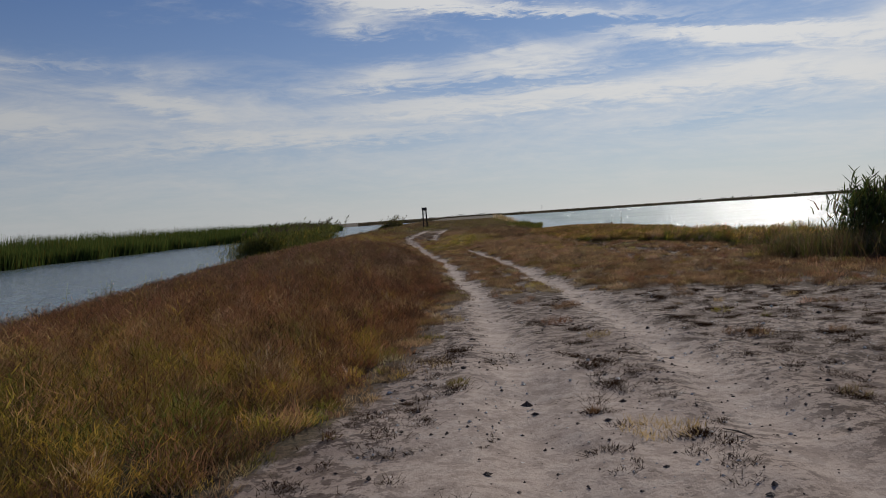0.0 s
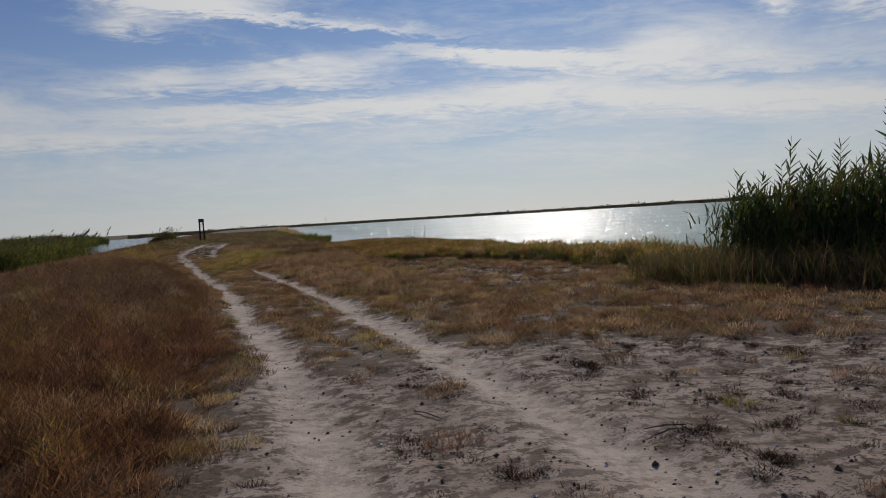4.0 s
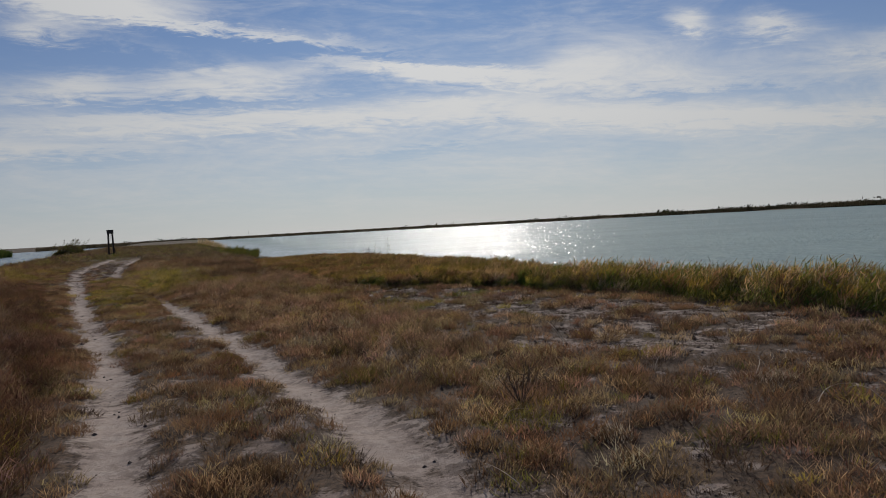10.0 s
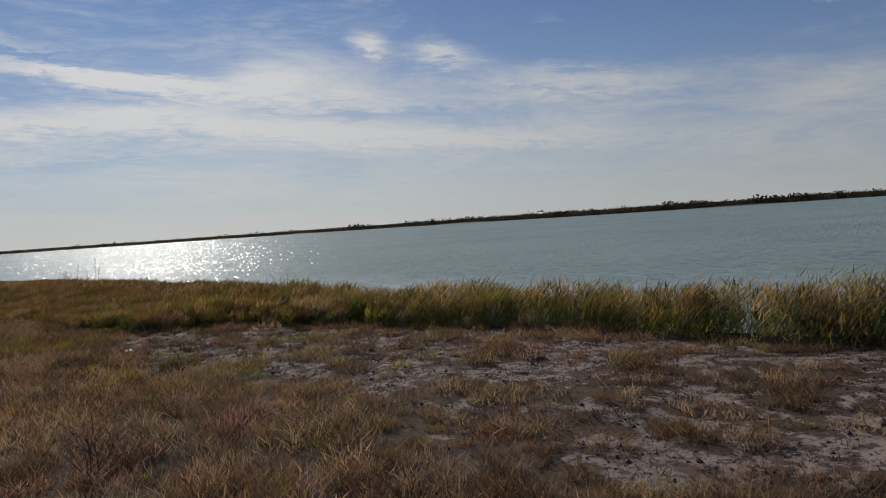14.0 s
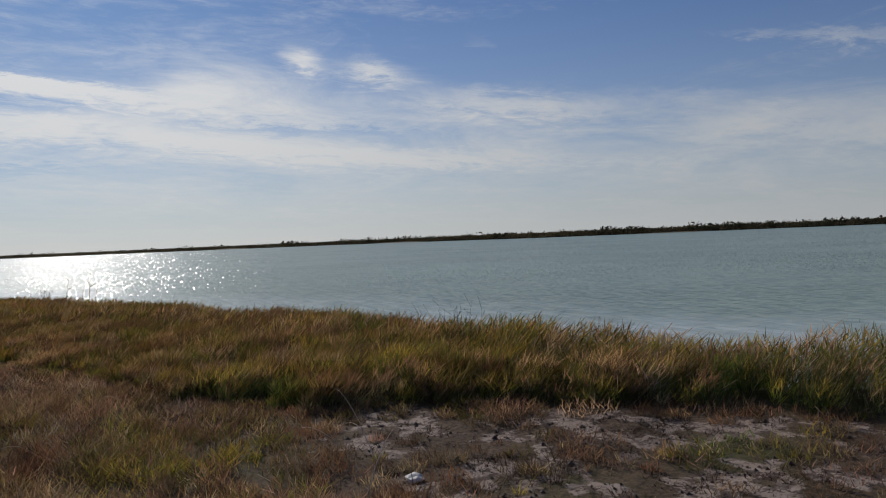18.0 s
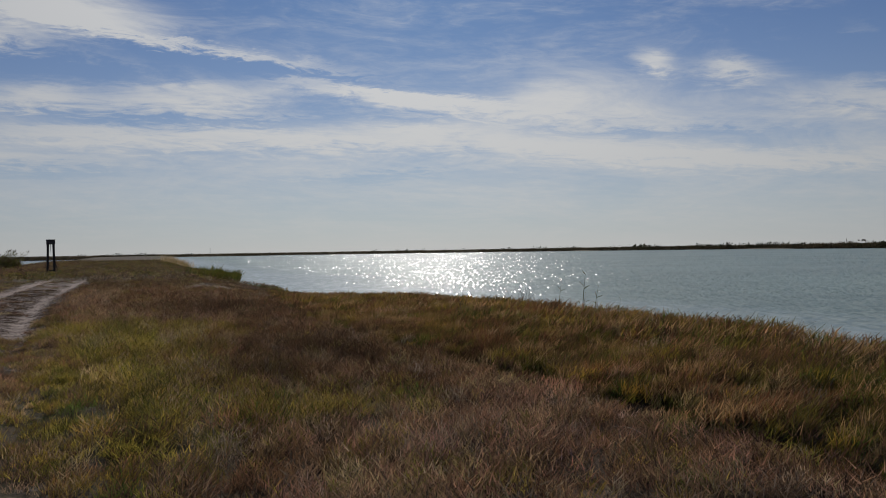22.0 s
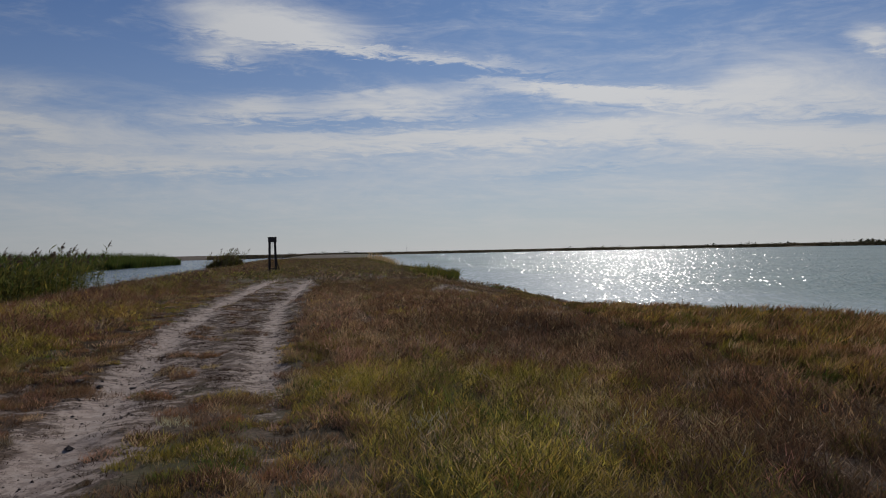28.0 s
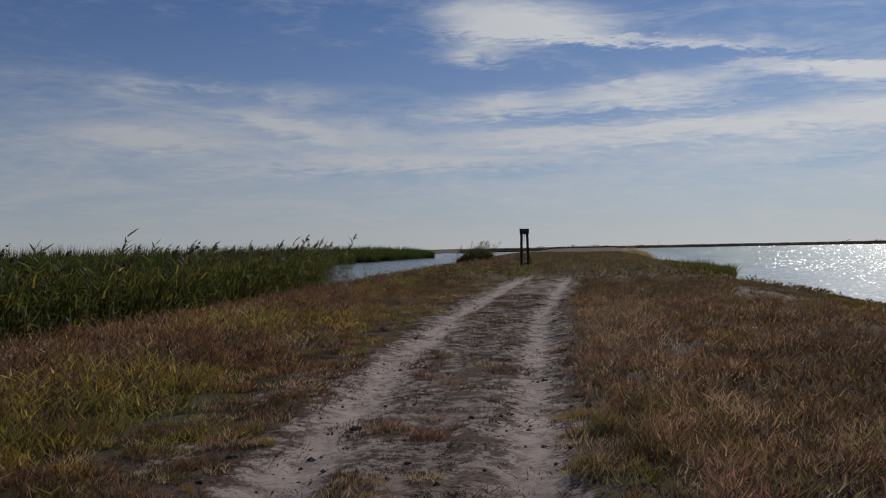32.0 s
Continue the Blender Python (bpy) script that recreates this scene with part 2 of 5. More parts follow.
def ground_material():
    """Pale salty soil where it is trodden bare, brown thatch elsewhere; zone: bare, green, damp."""
    m, n = material("ground_soil")
    where = n.add("ShaderNodeNewGeometry").outputs["Position"]
    zone = n.add("ShaderNodeSeparateColor", None, Color=n.add("ShaderNodeAttribute", {"attribute_name": "zone"}).outputs["Color"])
    bare, green, damp = zone.outputs[0], zone.outputs[1], zone.outputs[2]
    n1, n2, n3 = n.noise(where, 0.8, 5, 0.6), n.noise(where, 4.5, 5, 0.62), n.noise(where, 26.0, 5, 0.7)
    rag = n.math("ADD", n.math("MULTIPLY", n.math("SUBTRACT", n2, 0.5), 1.5), n.math("MULTIPLY", n.math("SUBTRACT", n3, 0.5), 1.1))
    edge = n.math("ADD", bare, n.math("MULTIPLY", rag, n.ramp(bare, 0.0, 0.45, 0.15, 1.0)))
    k = n.ramp(edge, 0.32, 0.62)
    soil = n.mix(n.ramp(n1, 0.3, 0.7), (0.232, 0.166, 0.128), (0.338, 0.256, 0.200))
    worn = n.add("ShaderNodeAttribute", {"attribute_name": "worn"}).outputs["Fac"]
    soil = n.mix(n.math("MULTIPLY", worn, n.ramp(n2, 0.3, 0.6, 0.55, 1.0)), soil, (0.50, 0.398, 0.322))
    n4 = n.noise(where, 6.5, 8, 0.72)
    n5 = n.noise(where, 9.5, 6, 0.68)
    fleck = n.math("MULTIPLY", n.math("MAXIMUM", n.ramp(n4, 0.515, 0.545), n.ramp(n5, 0.555, 0.585)), n.ramp(n1, 0.32, 0.55, 0.6, 1.0))
    soil = n.mix(n.math("MULTIPLY", n.ramp(n3, 0.45, 0.75, 0.0, 0.6), n.ramp(worn, 0.0, 1.0, 1.0, 0.35)), soil, (0.135, 0.100, 0.080))
    soil = n.mix(n.math("MULTIPLY", fleck, n.ramp(worn, 0.3, 0.95, 0.95, 0.25)), soil, (0.078, 0.050, 0.038))
    soil = n.mix(n.math("MULTIPLY", n.ramp(n2, 0.5, 0.75), 0.35), soil, (0.44, 0.38, 0.325))
    thatch = n.mix(n.ramp(n3, 0.3, 0.7), (0.034, 0.021, 0.014), (0.150, 0.094, 0.056))
    thatch = n.mix(n.math("MULTIPLY", green, n.ramp(n2, 0.3, 0.7, 0.3, 0.9)), thatch, (0.075, 0.085, 0.025))
    col = n.mix(k, thatch, soil)
    col = n.mix(damp, col, (0.085, 0.072, 0.06))
    hgt = n.math("ADD", n.math("MULTIPLY", n3, 0.6), n.math("MULTIPLY", n2, 0.8))
    bp = n.add("ShaderNodeBump", None, Strength=0.36, Distance=0.06, Height=hgt)
    p = n.add("ShaderNodeBsdfPrincipled", None, Base_Color=col, Roughness=0.95, Normal=bp.outputs[0])
    p.inputs["Specular IOR Level"].default_value = 0.15
    finish(n, p.outputs[0])
    return m


def water_material(name, body, chop, rough, cloudy):
    """Wind-rippled silty water: many small facets, drawn out towards the sun or fanned out from the walk to suit the
    camera's view, tilt the surface.
    """
    m, n = material(name)
    where = n.add("ShaderNodeNewGeometry").outputs["Position"]
    calm_sheen = n.add("ShaderNodeAttribute", {"attribute_name": "calm_sheen"}).outputs["Fac"]
    along = n.add("ShaderNodeMapping", {"vector_type": "TEXTURE"}, Vector=where, Rotation=(0, 0, -radians(SUN_AZ)), Scale=(1, 4.0, 1)).outputs[0]
    fine_near = n.add("ShaderNodeTexVoronoi", None, Vector=along, Scale=11.0).outputs["Color"]
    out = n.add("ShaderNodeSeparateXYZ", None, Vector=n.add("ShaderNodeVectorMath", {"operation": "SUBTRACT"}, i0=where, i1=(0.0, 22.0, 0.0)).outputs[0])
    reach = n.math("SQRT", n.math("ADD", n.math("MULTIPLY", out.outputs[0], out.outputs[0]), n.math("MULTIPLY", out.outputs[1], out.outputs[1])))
    # further off, facets fan out from a point on the walk, sized for the camera's view
    view_polar = n.add("ShaderNodeCombineXYZ", None, X=n.math("MULTIPLY", n.math("ARCTAN2", out.outputs[0], out.outputs[1]), 1450.0), Y=n.math("MULTIPLY", n.math("LOGARITHM", n.math("MAXIMUM", reach, 1.0), 2.71828), 90.0), Z=0.0).outputs[0]
    fine_far = n.add("ShaderNodeTexVoronoi", None, Vector=view_polar, Scale=1.0).outputs["Color"]
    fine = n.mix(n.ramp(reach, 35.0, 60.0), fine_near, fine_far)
    broad = n.add("ShaderNodeTexNoise", None, Vector=where, Scale=0.8, Detail=3.0, Roughness=0.55).outputs["Color"]
    gust = n.ramp(n.noise(where, 0.035, 4), 0.3, 0.7, 0.7, 1.1)
    size = n.math("MULTIPLY", n.math("MULTIPLY", gust, chop), n.math("SUBTRACT", 1.0, n.math("MULTIPLY", calm_sheen, 0.5)))
    f, g = n.add("ShaderNodeSeparateColor", None, Color=fine), n.add("ShaderNodeSeparateColor", None, Color=broad)

    def tilted(facet, swell):
        xy = []
        for k in (0, 1):
            a = n.math("MULTIPLY", n.math("MULTIPLY", n.math("SUBTRACT", f.outputs[k], 0.5), n.math("ADD", f.outputs[2], 0.25)), facet)
            b = n.math("MULTIPLY", n.math("SUBTRACT", g.outputs[k], 0.5), swell)
            xy.append(n.math("MULTIPLY", n.math("ADD", a, b), size))
        v = n.add("ShaderNodeCombineXYZ", None, X=xy[0], Y=xy[1], Z=1.0).outputs[0]
        return n.add("ShaderNodeVectorMath", {"operation": "NORMALIZE"}, i0=v).outputs[0]

    shoal = n.ramp(n.noise(where, 0.05, 3), 0.35, 0.65)
    streak = n.add("ShaderNodeMapping", {"vector_type": "TEXTURE"}, Vector=where, Rotation=(0, 0, radians(-20)), Scale=(1, 5, 1)).outputs[0]
    ripple_sheen = n.ramp(n.noise(streak, 2.2, 5, 0.65), 0.40, 0.70)
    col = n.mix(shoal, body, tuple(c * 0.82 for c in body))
    # light caught on the ripples is painted as brighter streaks of body colour
    col = n.mix(n.math("MULTIPLY", ripple_sheen, 0.30), col, tuple(min(1, c * 1.6) for c in body))
    # the inshore reflection of the bright sky is painted in as pale diffuse colour
    col = n.mix(n.math("MULTIPLY", n.math("MULTIPLY", calm_sheen, n.ramp(ripple_sheen, 0.0, 1.0, 0.55, 1.0)), 0.8), col, (0.55, 0.60, 0.60))
    silt = n.add("ShaderNodeBsdfDiffuse", None, Color=col)
    p = n.add("ShaderNodeBsdfPrincipled", None, Base_Color=col, Roughness=rough, IOR=1.33, Normal=tilted(1.0, 0.2))
    q = n.add("ShaderNodeBsdfPrincipled", None, Base_Color=col, Roughness=0.23, IOR=1.33, Normal=tilted(0.55, 0.12))
    wet = n.add("ShaderNodeMixShader", None, i0=0.50, i1=p.outputs[0], i2=q.outputs[0]).outputs[0]
    finish(n, n.add("ShaderNodeMixShader", None, i0=cloudy, i1=wet, i2=silt.outputs[0]).outputs[0])
    return m


M_GROUND = ground_material()
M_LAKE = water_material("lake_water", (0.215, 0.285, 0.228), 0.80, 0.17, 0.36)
M_CANAL = water_material("canal_water", (0.13, 0.16, 0.16), 0.35, 0.12, 0.15)
M_GRASS = leaf_material("dry_grass", 0.52, gloss=0.015)
M_MAT = leaf_material("dead_weed", 0.2, gloss=0.0)
M_REED = leaf_material("reed_leaf", 0.45, gloss=0.014, rough=0.45)
M_FAR = leaf_material("far_foliage", 0.35, gloss=0.0)
M_STALK = plain_material("reed_stalk", (0.17, 0.17, 0.06), 0.6, 10, 0.4, 0.2, (1, 1, 0.2))
M_POST = plain_material("weathered_post", (0.035, 0.028, 0.024), 0.85, 6, 0.4, 0.6, (6, 6, 0.6))
M_BOX = plain_material("weathered_box", (0.06, 0.05, 0.045), 0.8, 5, 0.4, 0.5, (1, 6, 6))
M_PALE = plain_material("faded_white_panel", (0.6, 0.6, 0.58), 0.7, 9, 0.15, 0.2)
M_TWIG = plain_material("grey_twig", (0.085, 0.062, 0.050), 0.9, 12, 0.4, 0.4)
M_STONE = plain_material("dark_clod", (0.095, 0.068, 0.052), 0.95, 14, 0.5, 0.9)
M_STEM = plain_material("dry_stem", (0.52, 0.42, 0.30), 0.7, 12, 0.25, 0.2)
M_SHELL = plain_material("pale_shell", (0.62, 0.58, 0.52), 0.6, 20, 0.2, 0.4)
M_STEEL = plain_material("galvanised_mast", (0.32, 0.33, 0.34), 0.5, 3, 0.1, 0.1, metal=0.6)

# ---------------------------------------------------------------- lie of the land
RNG = np.random.default_rng(7)
WATER = -1.1


def bend(y, *pairs):
    """A line in the plan: x for each y, smooth between the given (y, x)."""
    p = np.array(pairs, float)
    return np.interp(y, p[:, 0], p[:, 1])


def rut_left(y):
    return bend(y, (-40, 1.2), (8, 1.2), (13, 1.0), (16, 0.85), (20, 0.45), (25, 0.05), (30, -0.6), (37, -1.5), (48, -2.72), (52, -3.1), (57, -3.6), (65, -3.93), (78, -3.85), (103, -3.0), (400, 2))


def rut_right(y):
    return bend(y, (-40, 2.9), (9, 2.8), (13, 2.7), (16, 2.5), (21, 2.1), (25, 1.7), (29, 1.25), (35, 0.6), (51, -1.42), (57, -1.8), (65, -2.05), (78, -1.92), (103, -1.2), (400, 3.6))


def grass_edge(y):
    """Where the tall grass on the canal side begins."""
    return bend(y, (-20, -1.6), (4, -1.3), (6, -0.45), (9.4, 0.0), (16, 0.25), (20, -0.05), (26, -0.55), (35, -1.9), (50, -4.3), (56, -4.7), (63, -5.2), (75, -5.7), (110, -6), (400, -4))


def shore_left(y):
    return bend(y, (-60, -12), (22, -12.6), (50, -15.5), (100, -17.5), (130, -17), (180, -20), (300, -22), (700, -30))


def shore_right(y):
    return bend(y, (-60, 16), (5, 15), (15, 14.5), (22, 13.0), (30, 12.4), (40, 12.0), (46, 11.8), (52, 11.2), (58, 10.4), (64, 9.8), (72, 9.8), (80, 10.6), (85, 10.8), (90, 8.6), (96, 7.6), (104, 9.2), (112, 10.6), (117, 11), (121, 10), (130, 9), (165, 9), (330, 13.6), (700, 30))


def belt_edge(y):
    """Where the belt of tall green grass along the lake begins."""
    return bend(y, (-20, 11), (12, 10.6), (20, 9.3), (24, 8.8), (27, 8.8), (29, 8.1), (31.2, 7.5), (32.6, 6.65), (33.7, 5.5), (35.3, 4.95), (37, 4.9), (40, 4.8), (45, 4.4), (50, 4.2), (60, 4.8), (68, 6.0), (82, 8), (92, 5.5), (112, 6), (130, 5), (400, 9))


def smooth(a, lo, hi):
    t = np.clip((a - lo) / (hi - lo), 0, 1)
    return t * t * (3 - 2 * t)


def waves(x, y, size, seed):
    """Soft random relief in the plan, about -1 to 1."""
    r = np.random.default_rng(seed)
    out = 0
    for k in range(5):
        a, ph, f = r.uniform(0, 6.283), r.uniform(0, 6.283, 2), (0.7 + 0.45 * k) / size
        u, v = x * math.cos(a) + y * math.sin(a), -x * math.sin(a) + y * math.cos(a)
        out = out + np.sin(u * f * 6.283 + ph[0] + 1.3 * np.sin(v * f * 4.1 + ph[1])) / (1 + 0.35 * k)
    return out / 2.4


def far_shore(x, y):
    """How far inland of the lake's and the canal's far shores a place lies."""
    dx, dy = x, y - 60.0
    bearing = np.degrees(np.arctan2(dx, dy))
    reach = bend(bearing, (-180, 400), (-30, 420), (-12, 430), (-3, 520), (0, 640), (10, 660), (25, 600), (40, 520), (50, 430), (57, 372), (75, 380), (84, 372), (88, 330), (90, 190), (93, 142), (100, 106), (112, 96), (130, 110), (160, 200), (180, 400))
    reach = reach + 7 * waves(bearing, bearing * 0, 9, 3)
    lake = np.hypot(dx, dy) - reach
    edge = bend(y, (-300, -46), (85, -50.5), (124, -52), (180, -46), (230, -49), (290, -48), (300, -56), (330, -120), (420, -300))
    marsh = edge + 2.2 * waves(y, y * 0, 40, 5) - x
    return np.maximum(np.where(x < -8, np.maximum(marsh, lake), lake), -60)


def land(x, y):
    """Height of the ground."""
    x, y = np.asarray(x, float), np.asarray(y, float)
    sl, sr = x - shore_left(y) - 0.5 * waves(y, y * 0, 9, 11), shore_right(y) - x + 0.35 * waves(y, y * 0, 6, 12)
    left = np.where(sl < 0, 0.30 * np.maximum(sl, -4), 1.1 * smooth(sl, -1.5, 9.0) ** 1.0)
    right = np.where(sr < 0, 0.30 * np.maximum(sr, -4), 1.1 * smooth(sr / bend(y, (34, 3.6), (42, 2.8), (54, 3.0), (60, 4.2), (68, 7.0), (86, 7.5), (96, 7.0), (125, 7.0), (145, 4.0)), -0.1, 1.0))
    z = WATER + np.minimum(left, right)
    z = z + 0.15 * smooth(y, 60, 100) * smooth(np.minimum(sl, sr), 0, 6)
    far = far_shore(x, y)
    z = np.maximum(z, np.where(far > 0, WATER + 0.9 * smooth(far, 0, 12), -3.0))
    inland = smooth(np.minimum(sl, sr), 0.5, 5)
    near = inland * smooth(-y, -140, -110)
    z = z + near * (0.035 * waves(x, y, 4.0, 21) + 0.014 * waves(x, y, 1.1, 22) + 0.008 * waves(x, y, 0.45, 23))
    for r in (rut_left(y), rut_right(y)):
        z = z - near * 0.045 * np.exp(-(((x - r) / 0.26) ** 2)) + near * 0.02 * np.exp(-(((np.abs(x - r) - 0.45) / 0.2) ** 2))
    return z


def patch(x, y, cx, cy, rx, ry):
    return np.exp(-(((x - cx) / rx) ** 2) - ((y - cy) / ry) ** 2)


def cushion(x, y):
    """Where the low grass gathers in cushions, about -1 to 1."""
    return 0.30 * waves(x, y, 0.19, 56) + 0.45 * waves(x, y, 0.40, 53) + 0.42 * waves(x, y, 1.15, 54) + 0.35 * waves(x, y, 2.7, 52)


def pan(x, y):
    """The salty pan before the belt of tall grass."""
    p = patch(x, y, 6.5, 26.6, 1.9, 4.0) + 0.9 * patch(x, y, 7.9, 24.6, 1.2, 2.0) + 0.8 * patch(x, y, 5.5, 22.6, 1.3, 1.4) + 1.1 * patch(x, y, 5.3, 31.2, 1.1, 1.9) + 0.9 * patch(x, y, 6.9, 30.0, 1.2, 1.8)
    return smooth(p, 0.25, 0.75)


def rough(x, y):
    """The grazed ground between the wheel marks and the belt."""
    return smooth(x - rut_right(y), 0.35, 0.9) * smooth(belt_edge(y) - x, -0.2, 0.3)


def track(x, y):
    """The trodden width of the track further on."""
    edge = bend(y, (44, -2.9), (48, -3.2), (50.2, -3.5), (53, -3.65), (55.3, -4.0), (59.4, -4.45), (62, -4.6), (90, -4.7))
    verge = bend(y, (44, -1.9), (48, -2.0), (50, -1.7), (51.1, -1.0), (56.6, -1.15), (66, -1.2), (90, -1.1))
    wob = 0.12 * waves(x, y, 1.1, 33)
    return smooth(x - edge + wob, -0.15, 0.3) * smooth(verge - x + wob, -0.1, 0.35) * smooth(y, 43, 47) * (1 - smooth(y, 78, 88))


def share(x, y):
    """Share of the ground that grass covers (past 1: all of it)."""
    ge = grass_edge(y)
    g = 1.25 + 0 * x
    g = g - rough(x, y) * smooth(y, 13, 15) * (1 - smooth(y, 32, 35)) * (0.50 - 0.36 * smooth(5.0 - x, 0, 1.2) * smooth(y, 22, 25) + 0.42 * pan(x, y))
    between = smooth(x - ge, 0.0, 0.5) * smooth(rut_right(y) + 0.5 - x, 0.0, 0.4)
    g = g - 0.62 * between * (1 - smooth(y, 30, 38))
    g = np.minimum(g, 1.25 - 1.10 * track(x, y))
    verge = bend(y, (44, -3.3), (48, -3.7), (50.2, -4.0), (53, -4.1), (55.3, -4.45), (59.4, -4.95), (64, -5.1))
    g = g - 0.85 * np.exp(-(((x - verge) / 0.38) ** 2)) * smooth(y, 45, 48) * (1 - smooth(y, 62, 66))
    g = np.minimum(g, 1.25 - 1.05 * smooth(patch(x, y, 4.1, 71.5, 1.5, 5.2), 0.3, 0.7))
    g = np.minimum(g, 1.25 - 0.85 * smooth(patch(x, y, -5.9, 60.6, 0.7, 1.6), 0.3, 0.7))
    return g


def covered(x, y, lo=-0.08, hi=0.10):
    return smooth(cushion(x, y) - 1.1 * (0.5 - share(x, y)), lo, hi)


def wheel(x, y):
    """How far the wheels have worn the ground."""
    fade = 1 - smooth(y, 80, 95)
    left = np.exp(-(((x - rut_left(y)) / bend(y, (30, 0.34), (44, 0.40), (48, 0.52), (56, 0.42))) ** 2))
    right = np.exp(-(((x - rut_right(y)) / bend(y, (18, 0.40), (26, 0.30))) ** 2)) * (1 - 0.62 * smooth(y, 32, 40) * (1 - smooth(y, 48.5, 51.5)))
    ragged = 1 + 0.35 * np.clip(-cushion(x, y), -1, 0.5)
    return fade * left * ragged, fade * right * ragged


def bare(x, y):
    """How bare the soil is trodden, 0 to 1."""
    ge = grass_edge(y)
    left, right = wheel(x, y)
    b = np.maximum(0.85 * left, 0.80 * right)
    flat = smooth(x - ge, -0.1, 0.5) * smooth(14.8 - 0.12 * (x - 4) + 1.0 * waves(x, y, 5, 31) - y, -1.0, 1.8) * (1 - smooth(x, 11, 13))
    b = np.maximum(b, (0.60 + 0.22 * smooth(4.5 - x, 0, 2) * smooth(11 - y, 0, 3)) * flat + 0.16 * waves(x, y, 1.5, 32) * flat)
    b = np.maximum(b, (0.66 - 0.09 * smooth(y, 47, 52)) * (1 - covered(x, y, -0.26, 0.12)))
    b = np.maximum(b, (0.7 + 0.3 * waves(x, y, 1.5, 36)) * smooth(patch(x, y, 4.2, 71.0, 1.5, 5.0), 0.35, 0.7))
    return np.clip(b, 0, 1)


def green(x, y):
    g = smooth(x - belt_edge(y), -0.4, 0.8) * (0.8 + 0.2 * waves(x, y, 3, 41)) * (1 - 0.62 * smooth(y, 33, 37) * (1 - smooth(y, 96, 104)))
    g = np.maximum(g, (0.22 + 0.15 * waves(x, y, 8, 42)) * smooth(y, 74, 90))
    for cx, cy, rx, ry, k in ((0.5, 45.0, 1.0, 5.0, 1.0), (1.4, 41.2, 1.2, 1.0, 0.9), (-0.6, 49.8, 0.6, 1.4, 1.0), (1.2, 49.3, 1.0, 1.0, 0.8), (-0.7, 38.5, 0.7, 4.0, 0.8), (-1.7, 47.4, 0.5, 0.7, 0.9), (-1.85, 50.5, 0.35, 0.35, 0.8), (-0.9, 53.0, 0.5, 1.6, 0.5), (-5.5, 54.0, 1.0, 2.2, 1.0), (-7.2, 61.5, 1.0, 2.0, 0.9), (-7.5, 74, 1.2, 4.0, 0.8), (-2.4, 6.0, 1.6, 2.8, 0.8), (-5.5, 64, 1.2, 4, 0.6), (-6.5, 88, 4, 8, 0.5), (4.0, 33.0, 0.7, 0.7, 0.8), (6.6, 30.1, 0.5, 0.4, 0.8), (5.3, 30.6, 0.4, 0.3, 0.7), (3.4, 36.5, 1.2, 2.0, 0.30), (5.0, 28.8, 0.9, 1.2, 0.4)):
        g = np.maximum(g, k * patch(x, y, cx, cy, rx, ry) ** 0.7)
    return np.clip(g, 0, 1)


def spread(lo, hi, fine_lo, fine_hi, step, grow=1.13):
    """Grid lines, close within the fine stretch and wider and wider outside it."""
    mid = list(np.arange(fine_lo, fine_hi, step))
    d, out = step, [mid[-1]]
    while out[-1] < hi:
        d *= grow
        out.append(out[-1] + d)
    e, low = step, [mid[0]]
    while low[-1] > lo:
        e *= grow
        low.append(low[-1] - e)
    return np.array(low[:0:-1] + mid[:-1] + out)


def mesh_from(name, verts, faces, mat, tint=None, attribute="tint", smooth_shade=False):
    """A mesh from arrays of places and faces (all of one size)."""
    me = bpy.data.meshes.new(name)
    n, k = faces.shape
    me.vertices.add(len(verts))
    me.vertices.foreach_set("co", np.asarray(verts, np.float32).ravel())
    me.loops.add(n * k)
    me.loops.foreach_set("vertex_index", faces.astype(np.int32).ravel())
    me.polygons.add(n)
    me.polygons.foreach_set("loop_start", np.arange(0, n * k, k, dtype=np.int32))
    me.polygons.foreach_set("use_smooth", np.full(n, smooth_shade))
    me.update(calc_edges=True)
    if tint is not None:
        a = me.attributes.new(attribute, "FLOAT_COLOR", "POINT")
        a.data.foreach_set("color", np.c_[tint, np.ones(len(tint))].astype(np.float32).ravel())
    me.materials.append(mat)
    return me


def sheet(name, xs, ys, height, mat, tint, attribute):
    gx, gy = np.meshgrid(xs, ys)
    gz = height(gx, gy)
    nx, ny = len(xs), len(ys)
    i = np.arange(nx * ny).reshape(ny, nx)
    faces = np.stack([i[:-1, :-1], i[:-1, 1:], i[1:, 1:], i[1:, :-1]], -1).reshape(-1, 4)
    return new(name, mesh_from(name, np.stack([gx, gy, gz], -1).reshape(-1, 3), faces, mat, tint(gx.ravel(), gy.ravel()), attribute, True))


def ground_zone(x, y):
    damp = smooth(WATER + 0.22 - land(x, y), 0.0, 0.15)
    return np.stack([bare(x, y), green(x, y), damp], -1)


ground = sheet("ground", spread(-4200, 4200, -9, 11, 0.115, 1.14), spread(-400, 4600, 1, 72, 0.14, 1.12), land, M_GROUND, ground_zone, "zone")
gx, gy = np.array([v.co[:2] for v in ground.data.vertices]).T
left, right = wheel(gx, gy)
tread = np.maximum(left, 0.9 * right) * (1 - 0.14 * smooth(gy, 13, 20) - 0.05 * smooth(gy, 44, 50))
tread = np.maximum(tread, 0.85 * smooth(patch(gx, gy, 1.3, 4.5, 1.35, 5.0), 0.12, 0.75))
tread = np.maximum(tread, 0.26 * pan(gx, gy))
tread = np.maximum(tread, 0.12 * smooth(gx - 3.0, 0, 2) * smooth(14 - gy, 0, 2))
tread = np.maximum(tread, 0.22 * (1 - covered(gx, gy)) * rough(gx, gy))
